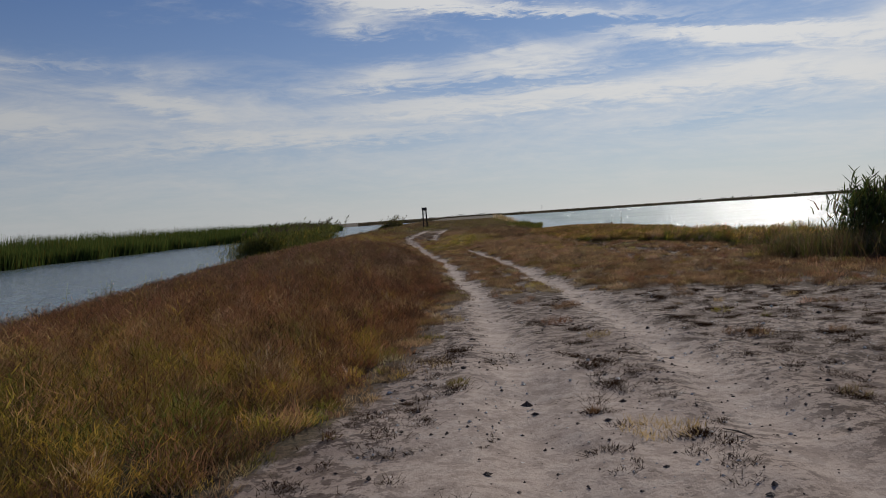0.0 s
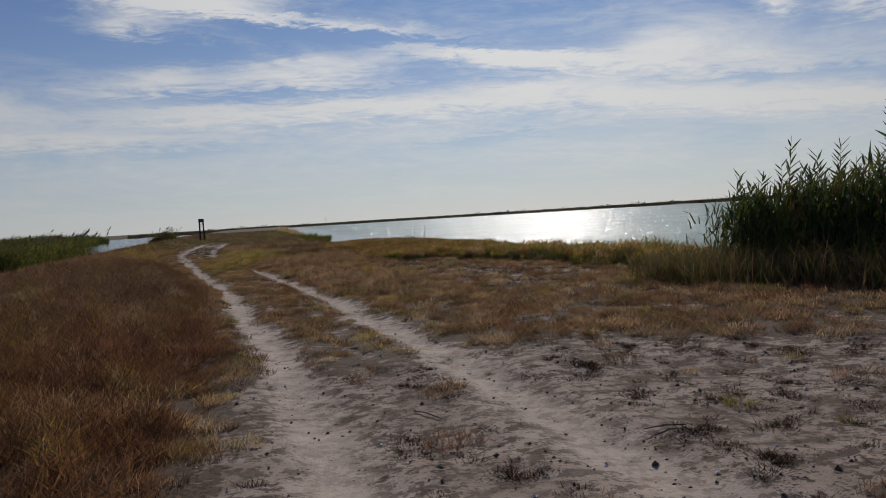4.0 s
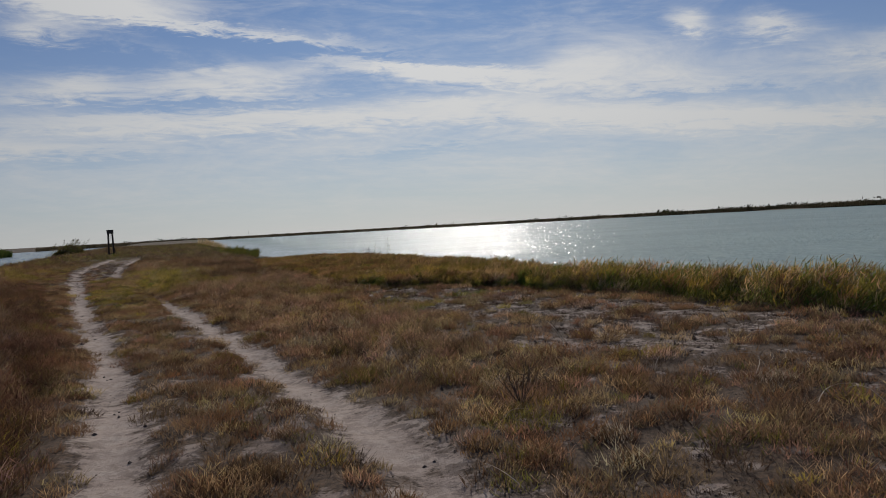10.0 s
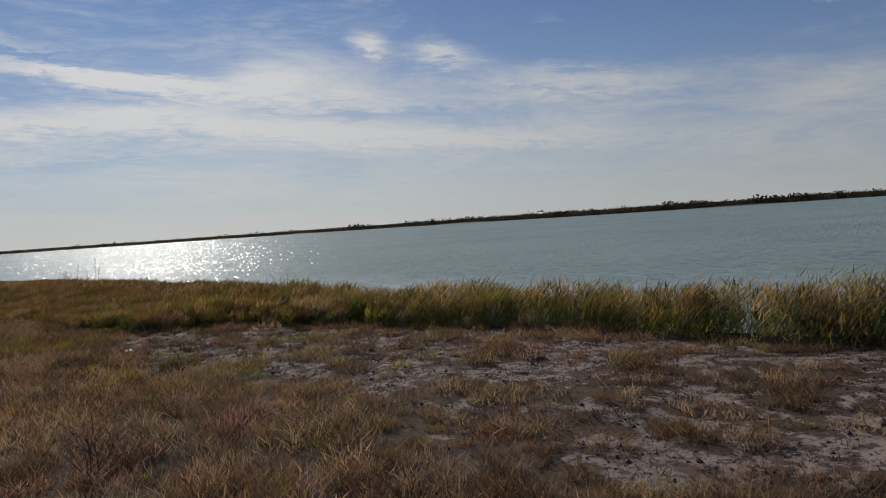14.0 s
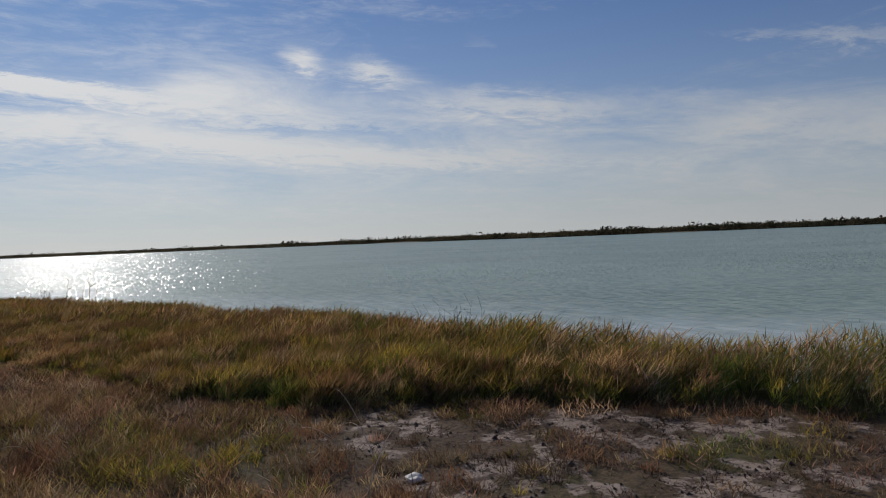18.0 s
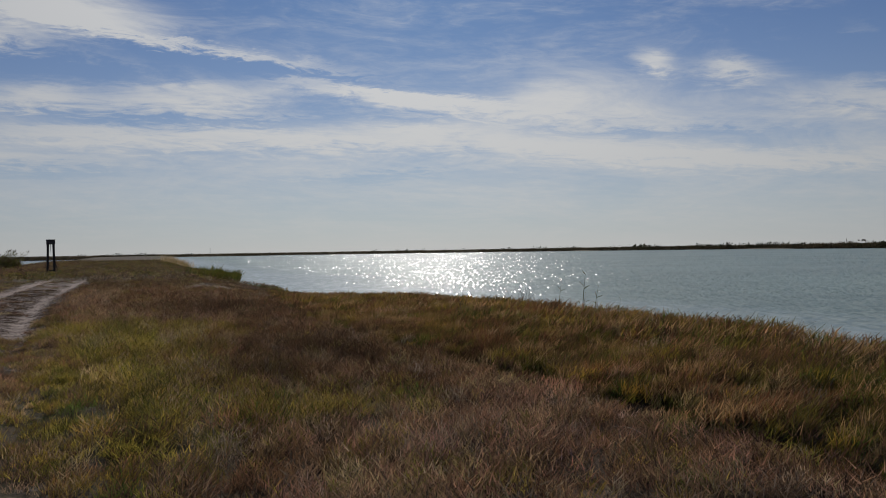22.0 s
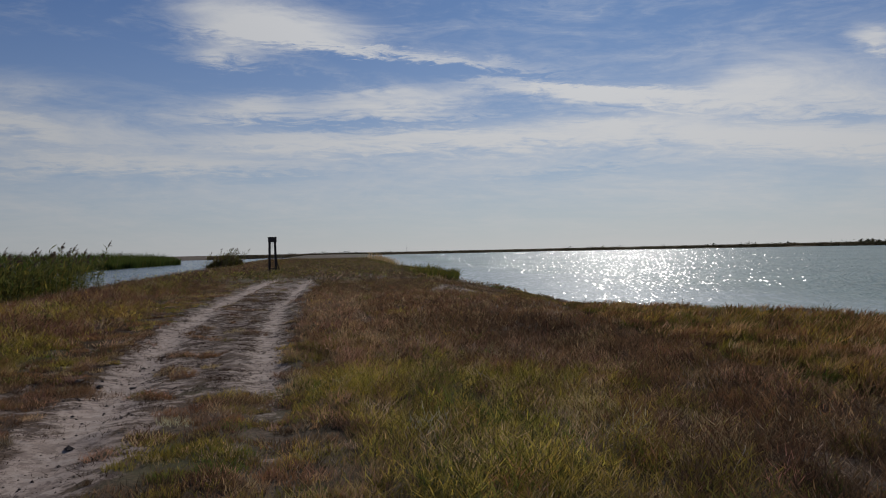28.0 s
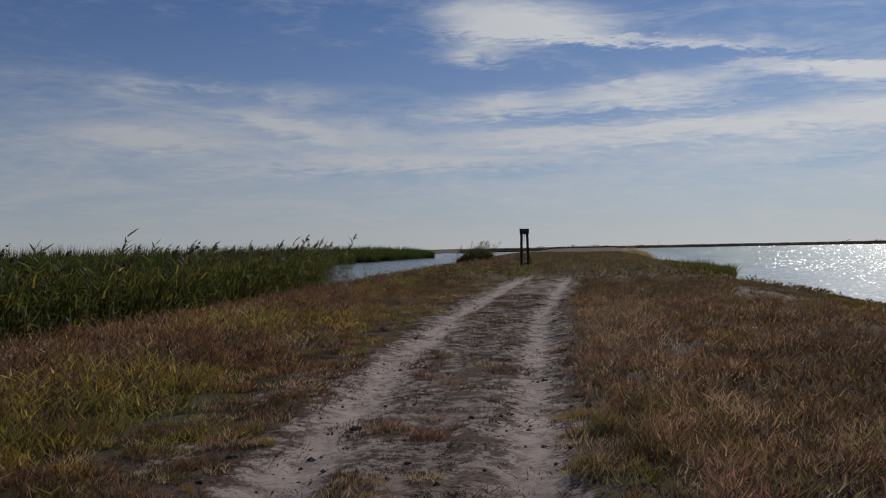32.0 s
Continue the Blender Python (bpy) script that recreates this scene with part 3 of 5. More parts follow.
wear = ground.data.attributes.new("worn", "FLOAT", "POINT")
wear.data.foreach_set("value", tread.astype(np.float32))
tagged(ground, "trodden pale salty soil and brown thatch on a levee", "ground", kind="structure")


# smoother water close inshore, where a pale sky reflection is also painted
def calm_sheen_near(x, y):
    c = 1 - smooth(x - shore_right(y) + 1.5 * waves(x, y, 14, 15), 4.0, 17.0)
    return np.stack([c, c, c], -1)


lake = sheet("water_lake", spread(0, 4200, 2, 30, 0.7, 1.2), spread(-350, 4600, 0, 130, 1.0, 1.2), lambda x, y: WATER + 0 * x, M_LAKE, calm_sheen_near, "calm_sheen")
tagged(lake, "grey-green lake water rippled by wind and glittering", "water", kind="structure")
canal = sheet("water_canal", spread(-4200, -0.5, -40, -1, 1.0, 1.2), spread(-350, 4600, 0, 130, 1.5, 1.2), lambda x, y: WATER + 0 * x, M_CANAL, lambda x, y: np.zeros((x.size, 3)), "calm_sheen")
tagged(canal, "smooth grey canal water between reed banks", "water", kind="structure")


# ---------------------------------------------------------------- grass
def part(name, mesh, parent, label=""):
    ob = new(name, mesh)
    ob.parent = parent
    return tagged(ob, label)


def blades(name, x, y, z, height, width, tint, mat, lean=0.35, tip=(1.2, 1.1, 1.0), wind=(0.15, -0.05), seed=1, single=False, tilt=None, heads=0.0):
    """Grass blades as bent tapering strips of three triangles, or single slivers further off."""
    r = np.random.default_rng(seed)
    n = len(x)
    if tilt is None:
        tilt = (r.normal(0, lean, n), r.normal(0, lean, n))
    if single:
        a = r.uniform(-0.9, 0.9, n)
        fx, fy = np.cos(a) * width / 2, np.sin(a) * width / 2
        v = np.empty((n, 3, 3), np.float32)
        v[:, 0], v[:, 1] = np.stack([x - fx, y - fy, z - 0.03], -1), np.stack([x + fx, y + fy, z - 0.03], -1)
        v[:, 2] = np.stack([x + (tilt[0] + wind[0]) * height, y + (tilt[1] + wind[1]) * height, z + height], -1)
        if heads > 0:
            k = r.uniform(0, 1, n) < heads
            foot, top = (v[k, 0] + v[k, 1]) / 2, v[k, 2].copy()
            half = (v[k, 1] - v[k, 0]) * 0.32
            half[:, 2] = 0
            v[k, 0], v[k, 1], v[k, 2] = top - half, foot, top + half
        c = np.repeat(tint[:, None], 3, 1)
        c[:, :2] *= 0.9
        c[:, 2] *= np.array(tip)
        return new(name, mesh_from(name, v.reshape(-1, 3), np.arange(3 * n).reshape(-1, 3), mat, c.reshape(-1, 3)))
    a = r.uniform(0, 6.283, n)
    fx, fy = np.cos(a) * width / 2, np.sin(a) * width / 2
    bx, by = (tilt[0] + wind[0]) * height, (tilt[1] + wind[1]) * height
    z0 = z - 0.02
    v = np.empty((n, 5, 3), np.float32)
    v[:, 0] = np.stack([x - fx, y - fy, z0], -1)
    v[:, 1] = np.stack([x + fx, y + fy, z0], -1)
    mx, my, mz = x + bx * 0.35, y + by * 0.35, z0 + height * 0.58
    v[:, 2] = np.stack([mx + fx * 0.75, my + fy * 0.75, mz], -1)
    v[:, 3] = np.stack([mx - fx * 0.75, my - fy * 0.75, mz], -1)
    drop = np.clip(1.0 - 0.35 * (bx * bx + by * by) / (height * height + 1e-6), 0.55, 1)
    v[:, 4] = np.stack([x + bx, y + by, z0 + height * drop], -1)
    f = np.array([[0, 1, 2], [0, 2, 3], [3, 2, 4]])[None] + 5 * np.arange(n)[:, None, None]
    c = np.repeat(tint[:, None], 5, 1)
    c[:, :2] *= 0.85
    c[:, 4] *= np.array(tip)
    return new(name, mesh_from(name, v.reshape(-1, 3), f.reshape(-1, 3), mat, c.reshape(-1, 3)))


RUST, STRAW, BROWN = np.array((0.190, 0.108, 0.062)), np.array((0.34, 0.26, 0.155)), np.array((0.150, 0.098, 0.064))
PINK = np.array((0.330, 0.205, 0.150))
OLIVE, GREEN, YELLOW, ASH = np.array((0.155, 0.145, 0.038)), np.array((0.085, 0.120, 0.028)), np.array((0.30, 0.245, 0.055)), np.array((0.33, 0.27, 0.22))


def path_gap(x, y):
    """Distance from the line that is walked."""
    px = bend(y, (0, 0.9), (20, 1.0), (27, 1.45), (33, 0.7), (40, -0.3), (47, -1.2))
    dy = np.maximum(np.maximum(-y, y - 47), 0)
    return np.hypot(x - px, dy)


def pick(rows, weights, u):
    cum = np.cumsum(np.stack(weights, -1), -1)
    k = (u[:, None] * cum[:, -1:] > cum[:, :-1]).sum(-1)
    return np.array(rows)[k]


def grass_cover(x, y):
    """Share of the ground under grass, its height, and how far it belongs to the canal side and to the belt."""
    ge, be = grass_edge(y), belt_edge(y)
    wheels = np.maximum(*wheel(x, y))
    left, belt = smooth(ge - x, -0.10, 0.25), smooth(x - be, -0.1, 0.5)
    front = smooth(x - ge, -0.1, 0.5) * smooth(14.8 - 0.12 * (x - 4) + 1.0 * waves(x, y, 5, 31) - y, -0.6, 1.2) * (1 - smooth(x, 11, 13))
    cover = covered(x, y) * (1 - smooth(wheels, 0.30, 0.75)) * (1 - 0.97 * front) * (land(x, y) > WATER + 0.12)
    lump = np.clip(0.8 + 0.55 * cushion(x, y) + 0.35 * waves(x, y, 2.6, 55), 0.3, 1.7)
    graze = rough(x, y)
    h = 0.042 + 0.035 * lump
    h = h + graze * (0.02 + 0.09 * lump * smooth(5.2 - x, 0, 1.5) * smooth(y, 20, 24) + 0.075 * lump * smooth(y, 32, 36) * (1 - smooth(y, 62, 70)))
    h = h * (1 + 0.35 * patch(x, y, 0.4, 45, 1.2, 5.0)) * (1 - 0.25 * track(x, y))
    h = np.maximum(h, left * (0.20 + 0.27 * smooth(ge - x, 0.2, 1.6)) * (1 - 0.45 * smooth(y, 46, 50) * (1 - smooth(ge - x, 0.3, 1.5))) * (0.6 + 0.45 * lump))
    tall = bend(y, (0, 1.0), (18, 0.9), (24, 0.95), (27, 1.0), (29, 0.85), (31, 0.70), (33, 0.52), (36, 0.44), (40, 0.42), (46, 0.40), (55, 0.34), (62, 0.18), (88, 0.2), (96, 0.4), (400, 0.5))
    h = np.maximum(h, belt * tall * (0.62 + 0.58 * smooth(x - be, 0, 3.5)) * (0.72 + 0.25 * lump))
    return cover, np.where((y > 84) & (h < 0.3), 0.3, h), left, belt


def grass_tint(x, y, left, belt, r):
    n = len(x)
    u, g = r.uniform(0, 1, n), green(x, y)
    g = np.where(belt > 0.5, g, g ** 1.5)
    pale = patch(x, y, 3.9, 40.5, 1.1, 0.9) + patch(x, y, 2.6, 38.2, 1.0, 1.2) + 0.8 * patch(x, y, 3.2, 36.2, 1.6, 1.3) + 0.8 * patch(x, y, -0.55, 60, 0.5, 10) + 0.7 * patch(x, y, 3.3, 27.0, 1.2, 2.2) + 0.6 * patch(x, y, 3.6, 31.4, 0.8, 1.2) + 0.6 * patch(x, y, 1.1, 52.6, 0.9, 1.0) + 0.5 * patch(x, y, 3.1, 34.9, 1.0, 1.0)
    pale = np.clip(pale, 0, 1)
    dim = np.clip(patch(x, y, 3.0, 45.2, 1.3, 1.5) + patch(x, y, 1.9, 42.9, 0.8, 0.8) + patch(x, y, 2.8, 55, 1.6, 3.5) + 0.7 * patch(x, y, 5.0, 43.5, 0.9, 1.2), 0, 1) * (1 - g)
    mood = waves(x, y, 3.5, 61)
    wts = [np.clip(0.5 + 0.5 * mood + 0.7 * left, 0.1, 2) * (1 - 0.92 * g), 0.30 + 0.8 * pale + 0.2 * g + 0.25 * belt + 0.25 * (1 - left) * (y < 33), 0.85 - 0.7 * g + 0.3 * left + 2.0 * dim, 0.08 + 1.5 * g, 1.0 * g * np.maximum(belt, 0.45), 0.05 + 2.2 * g * (1 - 0.8 * belt) + 0.12 * left, 0.10 + 0.5 * pale, (0.15 + 2.6 * pale) * (1 - belt) * (1 - g)]
    c = pick([RUST, STRAW, BROWN, OLIVE, GREEN, YELLOW, ASH, PINK], wts, u)
    c = c * (1 - 0.45 * dim)[:, None]
    grazed = rough(x, y) * (1 - smooth(y, 30, 34))
    return c * (1 + 0.10 * grazed + 0.35 * patch(x, y, 0.3, 45.5, 1.5, 6.0))[:, None] * r.uniform(0.42, 1.62, (n, 1)) * (1 + r.normal(0, 0.05, (n, 3)))


def meadow(name, label, density, box, gaps, width, seed, per_metre):
    """Sows tussocks in a box of the plan, within a range of distances from the walked line, and grows blades outward from each:
    a few stems, and many short bent leaves set up and down them."""
    r = np.random.default_rng(seed)
    n = int(per_metre * (box[1] - box[0]) * (box[3] - box[2]))
    x, y = r.uniform(box[0], box[1], n), r.uniform(box[2], box[3], n)
    d = path_gap(x, y)
    k = (d >= gaps[0]) & (d < gaps[1]) & (x > shore_left(y)) & (x < shore_right(y) + 0.5)
    x, y = x[k], y[k]
    cover, h, left, belt = grass_cover(x, y)
    k = r.uniform(0, 1, len(x)) < cover
    x, y, h, left, belt = x[k], y[k], h[k], left[k], belt[k]
    size = r.lognormal(0, 0.5, len(x))
    lift_up = (1 + 0.18 * belt * (1 - smooth(y, 31, 35)) - 0.12 * belt * smooth(y, 33, 36))[:, None]
    tint, other = grass_tint(x, y, left, belt, r) * lift_up, grass_tint(x, y, left, belt, r) * lift_up
    i = np.repeat(np.arange(len(x)), np.maximum(3, (density / per_metre * size * (1 + 1.1 * belt + 0.35 * left)).astype(int)))
    m = len(i)
    q, a = np.sqrt(r.uniform(0, 1, m)), r.uniform(0, 6.283, m)
    reach = 0.62 / math.sqrt(per_metre) * size[i] * q
    bx, by = x[i] + reach * np.cos(a), y[i] + reach * np.sin(a)
    inbelt, canal = belt[i] > 0.5, left[i] > 0.5
    c = np.where((r.uniform(0, 1, m) < 0.78)[:, None], tint[i], other[i]) * r.uniform(0.75, 1.25, (m, 1))
    # purple-brown flower heads hang over the canal side
    haze = left[i] * smooth(y[i], 8, 15) * np.clip(0.5 + 0.4 * waves(x[i], y[i], 4, 62), 0, 1)
    haze = haze * (1 - 0.8 * green(x[i], y[i]))
    c = np.where((r.uniform(0, 1, m) < 0.85 * haze)[:, None], c * np.array((0.68, 0.57, 0.72)), c) * (1 + left[i] * (0.12 - 0.27 * smooth(y[i], 8, 20) + 0.35 * smooth(y[i], 44, 50)))[:, None]
    c = c * (1 + left[i, None] * (1 - smooth(y[i], 14, 24))[:, None] * np.array((0.04, -0.06, -0.18)))
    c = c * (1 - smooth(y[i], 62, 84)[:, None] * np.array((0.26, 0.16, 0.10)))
    stalk = r.uniform(0, 1, m) < np.where(inbelt, 0.012, np.where(canal, 0.02, 0.008))
    c = np.where(stalk[:, None], np.array((0.50, 0.40, 0.29)) * r.uniform(0.6, 1.15, (m, 1)), c)
    hb = h[i] * np.where(inbelt, np.minimum(size[i], 1.8) ** 0.15 * r.uniform(0.78, 1.0, m), np.minimum(size[i], 1.8) ** 0.5 * (1.15 - 0.45 * q) * r.uniform(0.55, 1.1, m))
    leaf = ~stalk & (r.uniform(0, 1, m) < np.where(inbelt, 0.982, np.where(canal, 0.955, 0.93)))
    lift = np.where(leaf, hb * r.uniform(0.0, 0.86, m) ** 0.8, 0.0)
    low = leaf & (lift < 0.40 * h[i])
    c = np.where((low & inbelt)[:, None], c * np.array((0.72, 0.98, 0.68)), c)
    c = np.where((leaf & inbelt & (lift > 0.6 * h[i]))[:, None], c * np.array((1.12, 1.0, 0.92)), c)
    hb = np.where(leaf, np.clip(hb * r.uniform(0.25, 0.55, m), 0.020, np.where(inbelt, 0.085, np.where(canal, 0.060, 0.046))), hb * 0.85)
    w = width * r.uniform(0.6, 1.4, m) * np.where(leaf, 1.0, 0.55)
    lie = np.where(leaf, np.where(inbelt, 0.8, 1.3), np.where(inbelt, 0.25, 0.6))
    tilt = (0.5 * q * np.cos(a) + lie * r.normal(0, 1, m) + 0.40 * inbelt, 0.5 * q * np.sin(a) + lie * r.normal(0, 1, m) - 0.32 * inbelt)
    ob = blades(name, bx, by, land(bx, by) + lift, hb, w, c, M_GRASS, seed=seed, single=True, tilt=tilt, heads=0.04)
    return tagged(ob, label, "grass", kind="stuff")


meadow("dry_grass", "dry brown and rust grass in low cushions beside the wheel tracks", 2900, (-4.5, 6.5, 2, 53), (0, 4.6), 0.0065, 101, 34)
meadow("bank_grass", "tall rusty and green grass on the levee's banks", 2100, (-8, 10.5, 1, 58), (4.6, 7.5), 0.0085, 102, 30)
meadow("slope_grass", "long brown and olive grass down the levee's slopes", 750, (-12.5, 15, 1, 60), (7.5, 12), 0.0155, 106, 26)
meadow("levee_grass", "brown and olive grass further along the levee", 430, (-18, 16, 0, 82), (12, 34), 0.017, 103, 14)
meadow("distant_grass", "pale brown grass far along the levee", 42, (-22, 14, 78, 215), (34, 300), 0.055, 104, 4)


# ---------------------------------------------------------------- reeds
def tube(points, radii, sides=5):
    """Places and quads of a tube along a line of points."""
    p, rad = np.array(points, float), np.array(radii, float)
    a = np.arange(sides) * 2 * math.pi / sides
    ring = np.stack([np.cos(a), np.sin(a), 0 * a], -1)
    d = np.gradient(p, axis=0)
    d /= np.linalg.norm(d, axis=1)[:, None] + 1e-9
    side = np.cross(d, (0.3, 0.9, 0.2))
    side /= np.linalg.norm(side, axis=1)[:, None] + 1e-9
    up = np.cross(d, side)
    v = p[:, None] + rad[:, None, None] * (ring[None, :, :1] * side[:, None] + ring[None, :, 1:2] * up[:, None])
    i = np.arange(len(p) * sides).reshape(len(p), sides)
    j = np.roll(i, -1, 1)
    f = np.stack([i[:-1], j[:-1], j[1:], i[1:]], -1).reshape(-1, 4)
    return v.reshape(-1, 3), f


def joined(name, pieces, mat, tint=None):
    """One mesh from several (places, faces) with faces of one size."""
    vs, fs, at = [], [], 0
    for v, f in pieces:
        vs.append(v)
        fs.append(f + at)
        at += len(v)
    v = np.concatenate(vs)
    return mesh_from(name, v, np.concatenate(fs), mat, None if tint is None else np.broadcast_to(np.array(tint, float), v.shape) * (1 + 0 * v))


def leaf_strip(base, way, length, width, droop, r):
    """A long leaf that leaves the stalk upwards and arches over: three quads with the last drawn to a point."""
    way = np.array(way, float) / np.linalg.norm(way)
    flat = np.array((way[0], way[1], 0))
    side = np.cross(flat / (np.linalg.norm(flat) + 1e-6), (0, 0, 1.0))
    roll = r.uniform(-1.2, 1.2)
    side = math.cos(roll) * side + math.sin(roll) * np.cross(way, side)
    t = np.array((0, 0.3, 0.65, 1.0))
    mid = np.array(base) + length * (t[:, None] * way - droop * (t**2)[:, None] * np.array((0, 0, 1.0)))
    half = width / 2 * np.array((0.5, 1.0, 0.75, 0.06))
    v = np.stack([mid - half[:, None] * side, mid + half[:, None] * side], 1).reshape(-1, 3)
    f = np.array([[0, 1, 3, 2], [2, 3, 5, 4], [4, 5, 7, 6]])
    return v, f


def reed_kind(name, label, category, height, leaves, leaf, colour, plume, seed, bend_out=0.12, group=""):
    """A reed: stalk, leaves and, on some, a feathery head."""
    r = np.random.default_rng(seed)
    root = new(name)
    tagged(root, label, category, group)
    t = np.linspace(0, 1, 6)
    lean = r.normal(0, bend_out, 2) + np.array((0.10, 0.0))
    line = np.stack([lean[0] * height * t**2, lean[1] * height * t**2, height * t], -1)
    part("stalk", joined("stalk", [tube(line, 0.011 * (1.15 - t) * (1.5 if leaf[1] > 0.03 else 1.0), 5)], M_STALK), root)
    pieces, tints = [], []
    for k in range(leaves):
        s = 0.22 + 0.78 * (k + r.uniform(0, 0.8)) / leaves
        base = np.array([np.interp(s, t, line[:, n]) for n in range(3)])
        a = k * 2.6 + r.normal(0, 0.5)
        rise = 0.55 + 1.5 * max(0, s - 0.55) + r.normal(0, 0.12)
        size = leaf[0] * r.uniform(0.7, 1.15) * (1.0 if s < 0.85 else 0.75)
        pieces.append(leaf_strip(base, (math.cos(a) + 0.25, math.sin(a), rise), size, leaf[1] * r.uniform(0.8, 1.2), leaf[2] * r.uniform(0.5, 1.4) * (1.2 - s), r))
        c = np.array(colour) * r.uniform(0.65, 1.35) * (1 + r.normal(0, 0.08, 3))
        tints.append(np.repeat(c[None], 8, 0) if s > 0.32 or r.uniform() > 0.5 else np.repeat(np.array((0.22, 0.17, 0.08))[None], 8, 0))
    me = joined("leaves", pieces, M_REED)
    at = me.attributes.new("tint", "FLOAT_COLOR", "POINT")
    c = np.concatenate(tints)
    at.data.foreach_set("color", np.c_[c, np.ones(len(c))].astype(np.float32).ravel())
    part("leaves", me, root)
    if plume:
        pieces = []
        top = line[-1]
        for k in range(34):
            s = r.uniform(0, 1)
            a = r.uniform(0, 6.283)
            base = top + np.array((0.62 * s, 0, 0.85)) * plume * (s * 0.8 - 0.1)
            pieces.append(leaf_strip(base, (math.cos(a) * 0.35 + 0.95, math.sin(a) * 0.4, 0.55), plume * 0.50 * (1.15 - s), 0.030, 0.35, r))
        part("plume", joined("plume", pieces, M_GRASS, (0.135, 0.10, 0.078)), root, "feathery buff seed head")
    return root


def place_reeds(kinds, places, seed, sizes=(0.85, 1.15)):
    r = np.random.default_rng(seed)
    used = set()
    for x, y in places:
        k = int(r.integers(len(kinds)))
        m = pose(x, y, float(land(x, y)) - 0.03, 0, 0, r.uniform(-50, 50)) @ Matrix.Scale(r.uniform(*sizes), 4)
        if k in used:
            copy_thing(kinds[k], m)
        else:
            used.add(k)
            kinds[k].matrix_basis = m
    for k, ob in enumerate(kinds):
        if k not in used:
            for c in (*ob.children, ob):
                bpy.data.objects.remove(c)


CANE = (0.070, 0.105, 0.035)
r0 = np.random.default_rng(300)
canes = [reed_kind("giant_reed", "tall green giant reed cane with arching leaves", "reed", h, n + 8, (0.42, 0.046, 0.22), CANE, 0, 310 + i, 0.06, "giant reeds by the lake") for i, (h, n) in enumerate(((2.5, 28), (2.8, 30), (3.0, 30), (3.2, 32), (2.9, 30), (2.3, 26), (3.3, 32)))]
spots = []
for k in range(250):
    s, d = r0.uniform(0, 1) ** 0.9, r0.uniform(0, 1) ** 1.3 * 4.2
    spots.append((9.5 + 3.6 * s + 0.9 * d + r0.normal(0, 0.15), 19.9 - 8.4 * s + 0.42 * d + r0.normal(0, 0.2)))
spots.sort(key=lambda p: p[0])
place_reeds(canes[:1] + canes[5:6], spots[:30], 301, (0.70, 0.93))
place_reeds([reed_kind("giant_reed", "tall green giant reed cane with arching leaves", "reed", h, n + 8, (0.42, 0.046, 0.22), CANE, 0, 330 + i, 0.06, "giant reeds by the lake") for i, (h, n) in enumerate(((2.8, 30), (3.0, 32), (3.2, 33), (2.9, 31), (3.3, 34)))], spots[30:], 302, (0.76, 0.97))
for ob in canes[1:5] + canes[6:]:
    for c in (*ob.children, ob):
        bpy.data.objects.remove(c)
# the dense foot of the thicket
n = 42000
s, d = r0.uniform(0, 1, n), r0.uniform(0, 1, n) * 4.6
x, y = 9.3 + 3.7 * s + 0.9 * d + r0.normal(0, 0.15, n), 20.0 - 8.6 * s + 0.42 * d + r0.normal(0, 0.25, n)
c = pick([np.array(CANE), OLIVE, BROWN, GREEN], [0 * x + 1.2, 0 * x + 0.5, 0 * x + 0.3, 0 * x + 0.8], r0.uniform(0, 1, n)) * r0.uniform(0.6, 1.3, (n, 1))
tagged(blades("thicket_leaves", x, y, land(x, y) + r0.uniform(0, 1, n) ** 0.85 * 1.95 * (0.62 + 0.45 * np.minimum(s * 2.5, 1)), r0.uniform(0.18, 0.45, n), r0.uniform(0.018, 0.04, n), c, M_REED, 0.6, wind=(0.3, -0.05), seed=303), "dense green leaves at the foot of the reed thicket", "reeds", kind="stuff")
n = 14000
s, d = r0.uniform(-0.12, 1.05, n), r0.normal(0, 0.55, n)
x, y = 8.9 + 3.7 * s + 0.9 * d, 19.6 - 8.6 * s + 0.42 * d
c = pick([RUST, STRAW, BROWN, OLIVE, GREEN], [0 * x + 0.5, 0 * x + 0.3, 0 * x + 0.8, 0 * x + 0.8, 0 * x + 0.6], r0.uniform(0, 1, n)) * r0.uniform(0.6, 1.2, (n, 1))
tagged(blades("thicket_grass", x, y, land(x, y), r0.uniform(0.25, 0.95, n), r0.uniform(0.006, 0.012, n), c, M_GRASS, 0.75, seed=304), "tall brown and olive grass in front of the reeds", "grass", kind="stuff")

# common reeds along the canal
COMMON = (0.150, 0.160, 0.044)
commons = [reed_kind("common_reed", "green common reed with a buff feathery head", "reed", h, n + 8, (0.55, 0.052, 0.6), COMMON, pl, 340 + i, 0.10, "reeds along the canal") for i, (h, n, pl) in enumerate(((3.0, 20, 0.64), (2.7, 19, 0.55), (3.2, 21, 0.70), (2.9, 20, 0), (2.6, 18, 0.48), (3.0, 21, 0.60)))]
spots = []
for k in range(320):
    y = 60 + 34 * r0.uniform(0, 1) ** 1.1
    spots.append((float(shore_left(y)) + 0.6 + r0.normal(0, 1.0) + (0.5 if y > 80 else 0), y))
place_reeds(commons, spots, 305, (0.78, 1.0))
n = 26000
y = 60 + 30 * r0.uniform(0, 1, n) ** 1.1
x = shore_left(y) + 0.4 + r0.normal(0, 1.2, n)
c = pick([np.array(COMMON), OLIVE, YELLOW, GREEN], [0 * x + 1.2, 0 * x + 0.8, 0 * x + 0.4, 0 * x + 0.7], r0.uniform(0, 1, n)) * r0.uniform(0.6, 1.3, (n, 1))
